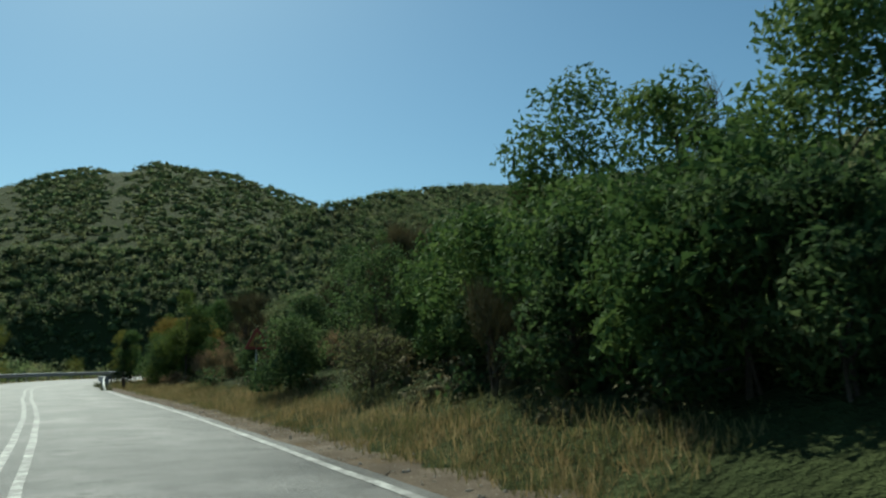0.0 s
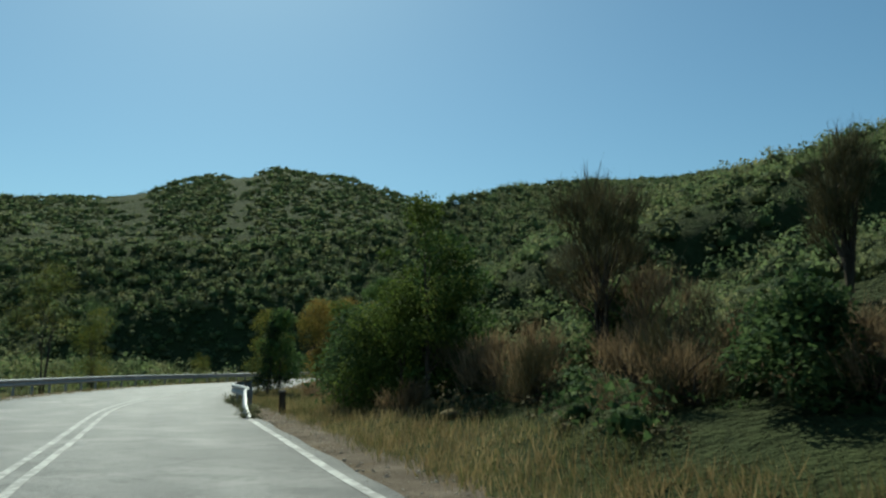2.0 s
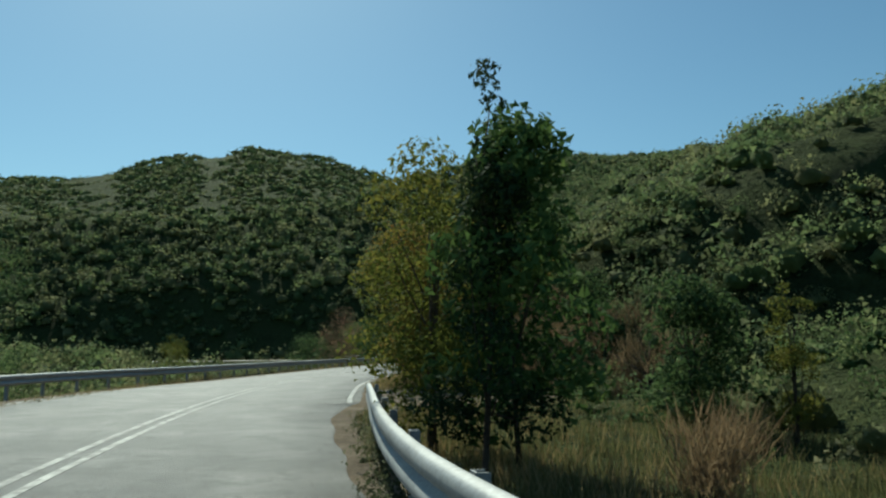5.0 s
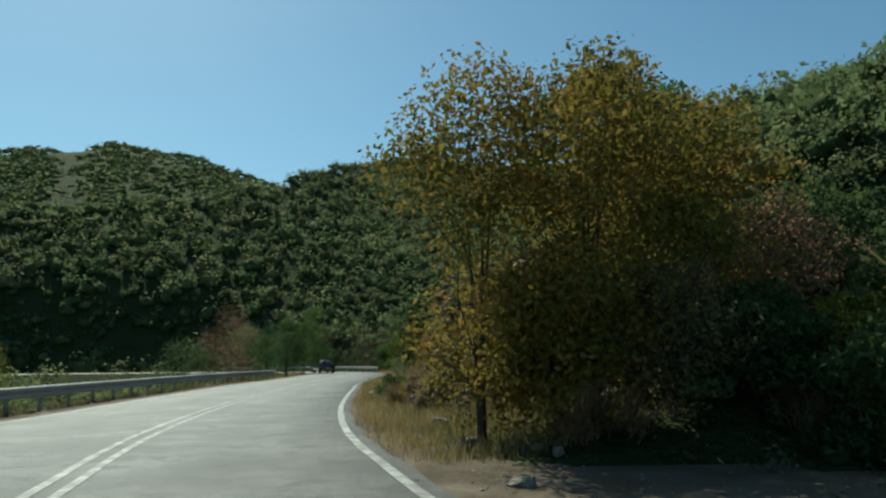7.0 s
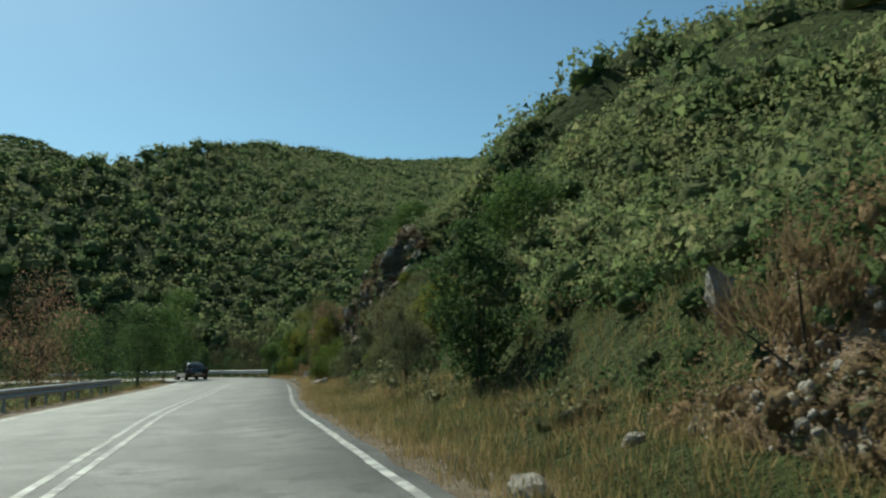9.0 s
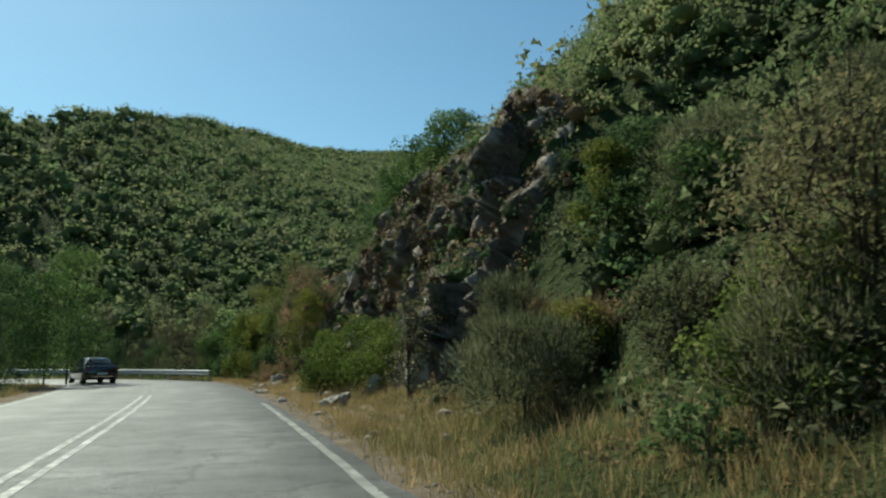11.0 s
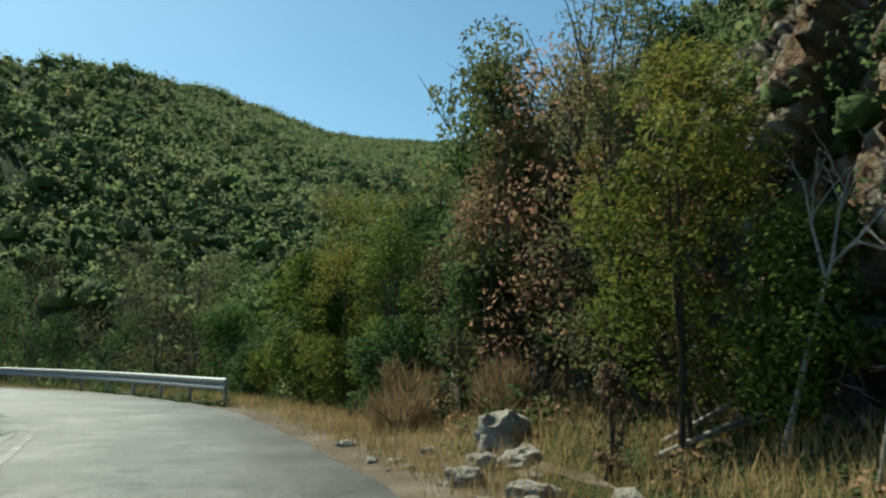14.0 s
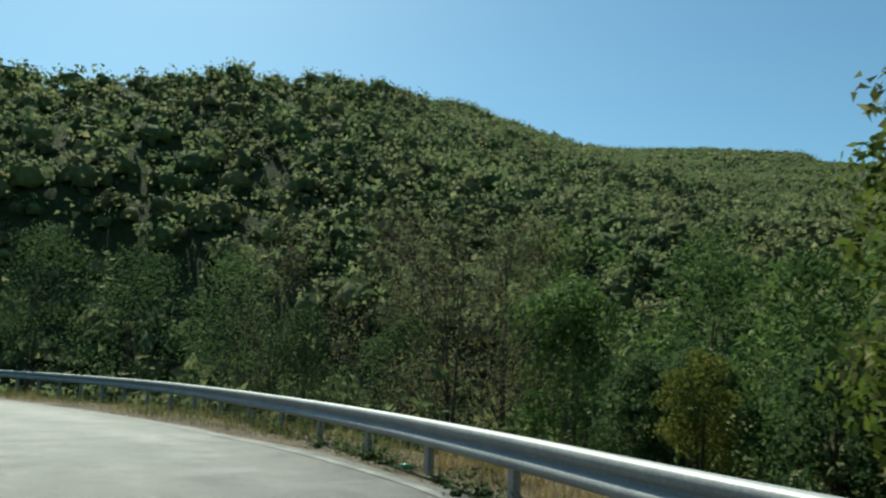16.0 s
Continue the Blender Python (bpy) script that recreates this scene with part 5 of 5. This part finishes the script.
def woods(name, label, material, places, sizes, leaves, leaf, seed, core=0.6):
    """Crowns, each a solid lobed heart with leaves standing off it."""
    rng = np.random.default_rng(seed)
    models = [dome(rng, leaves) for _ in range(10)]
    n = len(places)
    pick = rng.integers(0, 10, n)
    a = rng.uniform(0, 6.28, n)
    ca, sa = np.cos(a)[:, None], np.sin(a)[:, None]

    def turned(v):
        return np.stack([v[..., 0] * ca - v[..., 1] * sa, v[..., 0] * sa + v[..., 1] * ca, v[..., 2]], -1)
    C = turned(np.stack([m[2] for m in models])[pick]) * sizes[:, None, :] * core
    CN = unit(C - np.array([0, 0, 0.3]) * sizes[:, None, :])
    C = (C + places[:, None, :]).reshape(-1, 3)
    CF = (BALL_FACES[None] + np.arange(n)[:, None, None] * len(BALL[0])).reshape(-1, 3)
    P, N = turned(np.stack([m[0] for m in models])[pick]) * sizes[:, None, :], turned(np.stack([m[1] for m in models])[pick])
    P = (P + places[:, None, :]).reshape(-1, 3)
    N = N.reshape(-1, 3)
    soft = unit(N + rng.normal(0, 0.2, N.shape))
    N = unit(N + rng.normal(0, 0.4, N.shape))
    s = np.repeat(sizes[:, 0] * leaf, leaves) * rng.uniform(0.6, 1.4, len(P))
    u = unit(np.cross(N, rng.normal(size=N.shape))) * s[:, None]
    w = np.cross(N, u)
    V = np.stack([P + u, P - u * 0.5 + w * 0.8, P - u * 0.5 - w * 0.8], 1).reshape(-1, 3)
    verts, faces, shade = V, np.arange(len(V)).reshape(-1, 3), np.repeat(soft, 3, 0)
    if core:
        verts, faces, shade = np.concatenate([C, V]), np.concatenate([CF, faces + len(C)]), np.concatenate([CN.reshape(-1, 3), shade])
    me = mesh_np(name, verts, faces, material, True, shade)
    return tagged(new(name, me), label, "woods", kind="stuff")


def strewn(rng, n, x0, x1, y0, y1, test):
    x, y = rng.uniform(x0, x1, n), rng.uniform(y0, y1, n)
    d, yy = road_coords(x, y)
    ok = test(x, y, d, yy)
    x, y = x[ok], y[ok]
    return np.column_stack([x, y, land(x, y) - 0.15])


def sized(rng, n, lo, hi, tall=0.95):
    r = lo + (hi - lo) * rng.uniform(0, 1, n) ** 1.8
    return np.column_stack([r, r, r * tall * rng.uniform(0.75, 1.35, n)])


rng = np.random.default_rng(77)


def on_bank(x, y):
    return (x + 26) * 0.89 - (y - 148) * 0.45 > 1


for k, m in enumerate(WOODS):
    pl = strewn(rng, 11500, -240, 130, 165, 430, lambda x, y, d, yy: (np.abs(d) > 12) & (y < ridge_at(x) + 7) & (x > -34 - 0.95 * (y - 60)) & (x < 5 + 0.42 * (y - 150)))
    woods("woods", "dense scrub woods on the hill across the valley", m, pl, sized(rng, len(pl), 1.3, 3.7, 0.9), 32, 0.108, 11 + k, 0.68)
    pl = strewn(rng, 5200, -60, 280, 420, 810, lambda x, y, d, yy: (y < ridge_at(x) + 8) & (x < 5 + 0.42 * (y - 150)))
    woods("woods", "scrub woods high on the hill across the valley", m, pl, sized(rng, len(pl), 2.6, 5.4, 0.7), 18, 0.125, 15 + k, 0.7)
    pl = strewn(rng, 2000, -140, -20, 40, 178, lambda x, y, d, yy: (d < -10) & (x > -40 - 0.9 * (y - 10)))
    woods("woods", "tall shrubs in the valley below the road", m, pl, sized(rng, len(pl), 0.9, 2.5, 1.15), 56, 0.115, 21 + k, 0)
    pl = strewn(rng, 6600, -980, -40, 300, 1000, lambda x, y, d, yy: (x > -1.15 * y) & (x < -0.02 * y) & (np.hypot(x, y) > 400) & (np.hypot(x, y) < 962))
    woods("woods", "woods on the far mountain", m, pl, sized(rng, len(pl), 4.0, 8.5, 0.55), 9, 0.155, 31 + k, 0.77)
    pl = strewn(rng, 1900, -30, 48, 60, 190, lambda x, y, d, yy: (d > 15) & (d < 68) & on_bank(x, y))
    woods("woods", "low evergreen scrub covering the hillside above the road", m, pl, sized(rng, len(pl), 0.9, 2.3, 0.85), 52, 0.094, 41 + k, 0.58)
    pl = strewn(rng, 3600, -30, -8, 66, 150, lambda x, y, d, yy: (d > 8.0) & (d < 17) & on_bank(x, y) & ((yy < 112) | (d > 10)))
    woods("woods", "low evergreen scrub on the steep bank", m, pl + np.array([-0.1, 0, 0.15]), sized(rng, len(pl), 0.45, 1.2, 0.9), 56, 0.081, 46 + k)
    pl = strewn(rng, 900, -30, 25, -8, 75, lambda x, y, d, yy: (d > 9) & (x < 24))
    woods("woods", "scrub on the slope above the verge", m, pl, sized(rng, len(pl), 0.7, 1.6), 150, 0.058, 51 + k)
    pl = strewn(rng, 700, -70, 5, 150, 185, lambda x, y, d, yy: (d > 8.5) & ~on_bank(x, y))
    woods("woods", "dark shrubs beyond the bend", m, pl, sized(rng, len(pl), 0.9, 2.2, 1.2), 66, 0.098, 61 + k)

# scrub close to the verge
for name, text, m, n, y0, y1, lo, hi, size, seed in (
        ("scrub", "dark evergreen scrub on the roadside bank", LEAF["shrub"], 330, -8, 38, 6.4, 12, (0.4, 0.95), 71),
        ("scrub", "brown dry scrub on the roadside bank", LEAF["broom"], 420, 4, 40, 5.9, 12, (0.3, 0.75), 72),
        ("scrub", "dusty scrub behind the guardrail", LEAF["grey"], 130, 42, 68, 6.5, 14, (0.3, 0.7), 73),
        ("scrub", "dark scrub behind the guardrail", LEAF["shrub"], 120, 42, 70, 7.5, 16, (0.5, 1.1), 74),
        ("scrub", "reddish dry scrub on the earth bank", LEAF["dry"], 260, 69, 112, 5.5, 11, (0.25, 0.6), 75),
        ("scrub", "evergreen scrub on the earth bank", LEAF["shrub"], 300, 81, 114.5, 6.2, 12, (0.35, 0.9), 76),
        ("scrub", "grey-green scrub beside the verge", LEAF["grey"], 330, 86, 114.5, 5.3, 11, (0.35, 0.85), 77),
        ("scrub", "dry plants growing in the rock cutting", LEAF["dry"], 170, 112, 142, 6.6, 11, (0.2, 0.5), 78),
        ("scrub", "evergreen plants growing in the rock cutting", LEAF["shrub"], 190, 112, 142, 7.6, 12, (0.25, 0.8), 79),
        ("scrub", "dark undergrowth below the bank", LEAF["shrub"], 130, 132, 150, 6.2, 11, (0.4, 1.0), 80),
        ("scrub", "reddish undergrowth below the bank", LEAF["red"], 80, 130, 148, 5.8, 9, (0.3, 0.7), 81)):
    pl = strewn(rng, n * 12, -45, 20, y0 - 8, y1 + 12, lambda x, y, d, yy: (d > lo) & (d < hi) & (yy > y0) & (yy < y1) & ((yy < 140) | on_bank(x, y)))[:n]
    woods(name, text, m, pl, sized(rng, len(pl), *size), 100, 0.063, seed, 0.5)

# plants rooted in the rock and the bank
for name, text, m, spots, n, size, seed in (
        ("scrub", "dry brown plants growing in cracks of the cutting", LEAF["dry"], CUTTING, 520, (0.22, 0.75), 91),
        ("scrub", "dark evergreen plants growing in cracks of the cutting", LEAF["shrub"], CUTTING, 430, (0.25, 0.95), 92),
        ("scrub", "grey-green plants growing in cracks of the cutting", LEAF["grey"], CUTTING, 200, (0.2, 0.6), 97),
        ("scrub", "reddish brown brush on the earth bank", LEAF["dry"], BANK, 560, (0.2, 0.6), 93),
        ("scrub", "dry tufts at the foot of the earth bank", LEAF["dry"], BANK[BANK[:, 2] < 0.9], 320, (0.12, 0.38), 98),
        ("scrub", "dusty weeds at the foot of the earth bank", LEAF["grey"], BANK[BANK[:, 2] < 1.0], 170, (0.12, 0.36), 99),
        ("scrub", "dark green brush on the earth bank", LEAF["shrub"], BANK[BANK[:, 2] > 1.3], 300, (0.25, 0.75), 94),
        ("scrub", "dry brush hanging over the earth bank", LEAF["dry"], BANK[BANK[:, 2] > 2.0], 150, (0.2, 0.55), 95)):
    pl = spots[rng.choice(len(spots), n, replace=False)] + np.array([0.05, 0, -0.05])
    woods(name, text, m, pl, sized(rng, len(pl), *size), 90, 0.053, seed, 0.55)


for text, line, seed in (("dark weeds growing under the guardrail of the bend", BEND_RAIL, 96), ("weeds growing under the guardrail beside the field", [p[:2] for p in FIRST_RAIL], 101),
                         ("weeds growing under the long guardrail", [p[:2] for p in beside(-4.85, 46, 100)], 102)):
    foot = np.repeat(spline(line, 0.25), 3, 0)
    foot = foot + rng.normal(0, 0.13, foot.shape)
    foot = np.column_stack([foot, land(foot[:, 0], foot[:, 1]) - 0.05])
    woods("scrub", text, LEAF["shrub" if seed == 96 else "grey"], foot, sized(rng, len(foot), 0.1, 0.32, 1.1), 55, 0.09, seed, 0.45)


def rubble(n, seed):
    """Loose pale stones lodged in the earth bank."""
    rng = np.random.default_rng(seed)
    low = BANK[(BANK[:, 2] < 2.2) & (BANK[:, 2] > 0.25)]
    at = low[rng.choice(len(low), n)] + rng.normal(0, 0.05, (n, 3))
    e = rng.uniform(0.012, 0.045, n) * rng.choice([1, 1, 1, 1.7], n)
    v = BALL0[0][None] * e[:, None, None] * rng.uniform(0.6, 1.2, (n, 12, 1)) * rng.uniform(0.6, 1.3, (n, 1, 3)) + at[:, None]
    ob = new("rubble", mesh_np("rubble", v.reshape(-1, 3), (BALL0[1][None] + np.arange(n)[:, None, None] * 12).reshape(-1, 3), PALE_ROCK))
    tagged(ob, "loose pale stones lodged in the earth bank", "stones", kind="stuff")


BALL0 = ball(1)
rubble(2600, 5)

# dense growth along the verges
brng = np.random.default_rng(404)
for y0, y1, lo, hi, gap, kinds, rad, tall in (
        (-3, 18.5, 6.0, 8.2, 1.35, ("shrub", "broad", "twig", "shrub", "broom", "shrub"), (0.7, 1.2), (1.4, 2.4)),
        (18.5, 27.5, 7.3, 8.8, 1.2, ("broom", "dry", "shrub", "broom"), (0.6, 0.9), (0.9, 1.6)),
        (29, 34, 6.4, 8.6, 1.2, ("dry", "broom", "dry"), (0.5, 0.9), (0.8, 1.5)),
        (97, 113, 6.0, 9.5, 1.5, ("grey", "twig", "grey", "yellow", "dry", "grey", "green"), (0.6, 1.1), (1.1, 2.2))):
    yy = y0
    k = 0
    while yy < y1:
        i = int(np.argmin(np.abs(LINE[:, 1] - yy)))
        xy = LINE[i] + RIGHT[i] * float(brng.uniform(lo, hi))
        plant(kinds[k % len(kinds)], float(xy[0]), float(xy[1]), float(land(*xy)) + float(brng.uniform(*tall)), float(brng.uniform(*rad)))
        yy += gap * float(brng.uniform(0.6, 1.3))
        k += 1
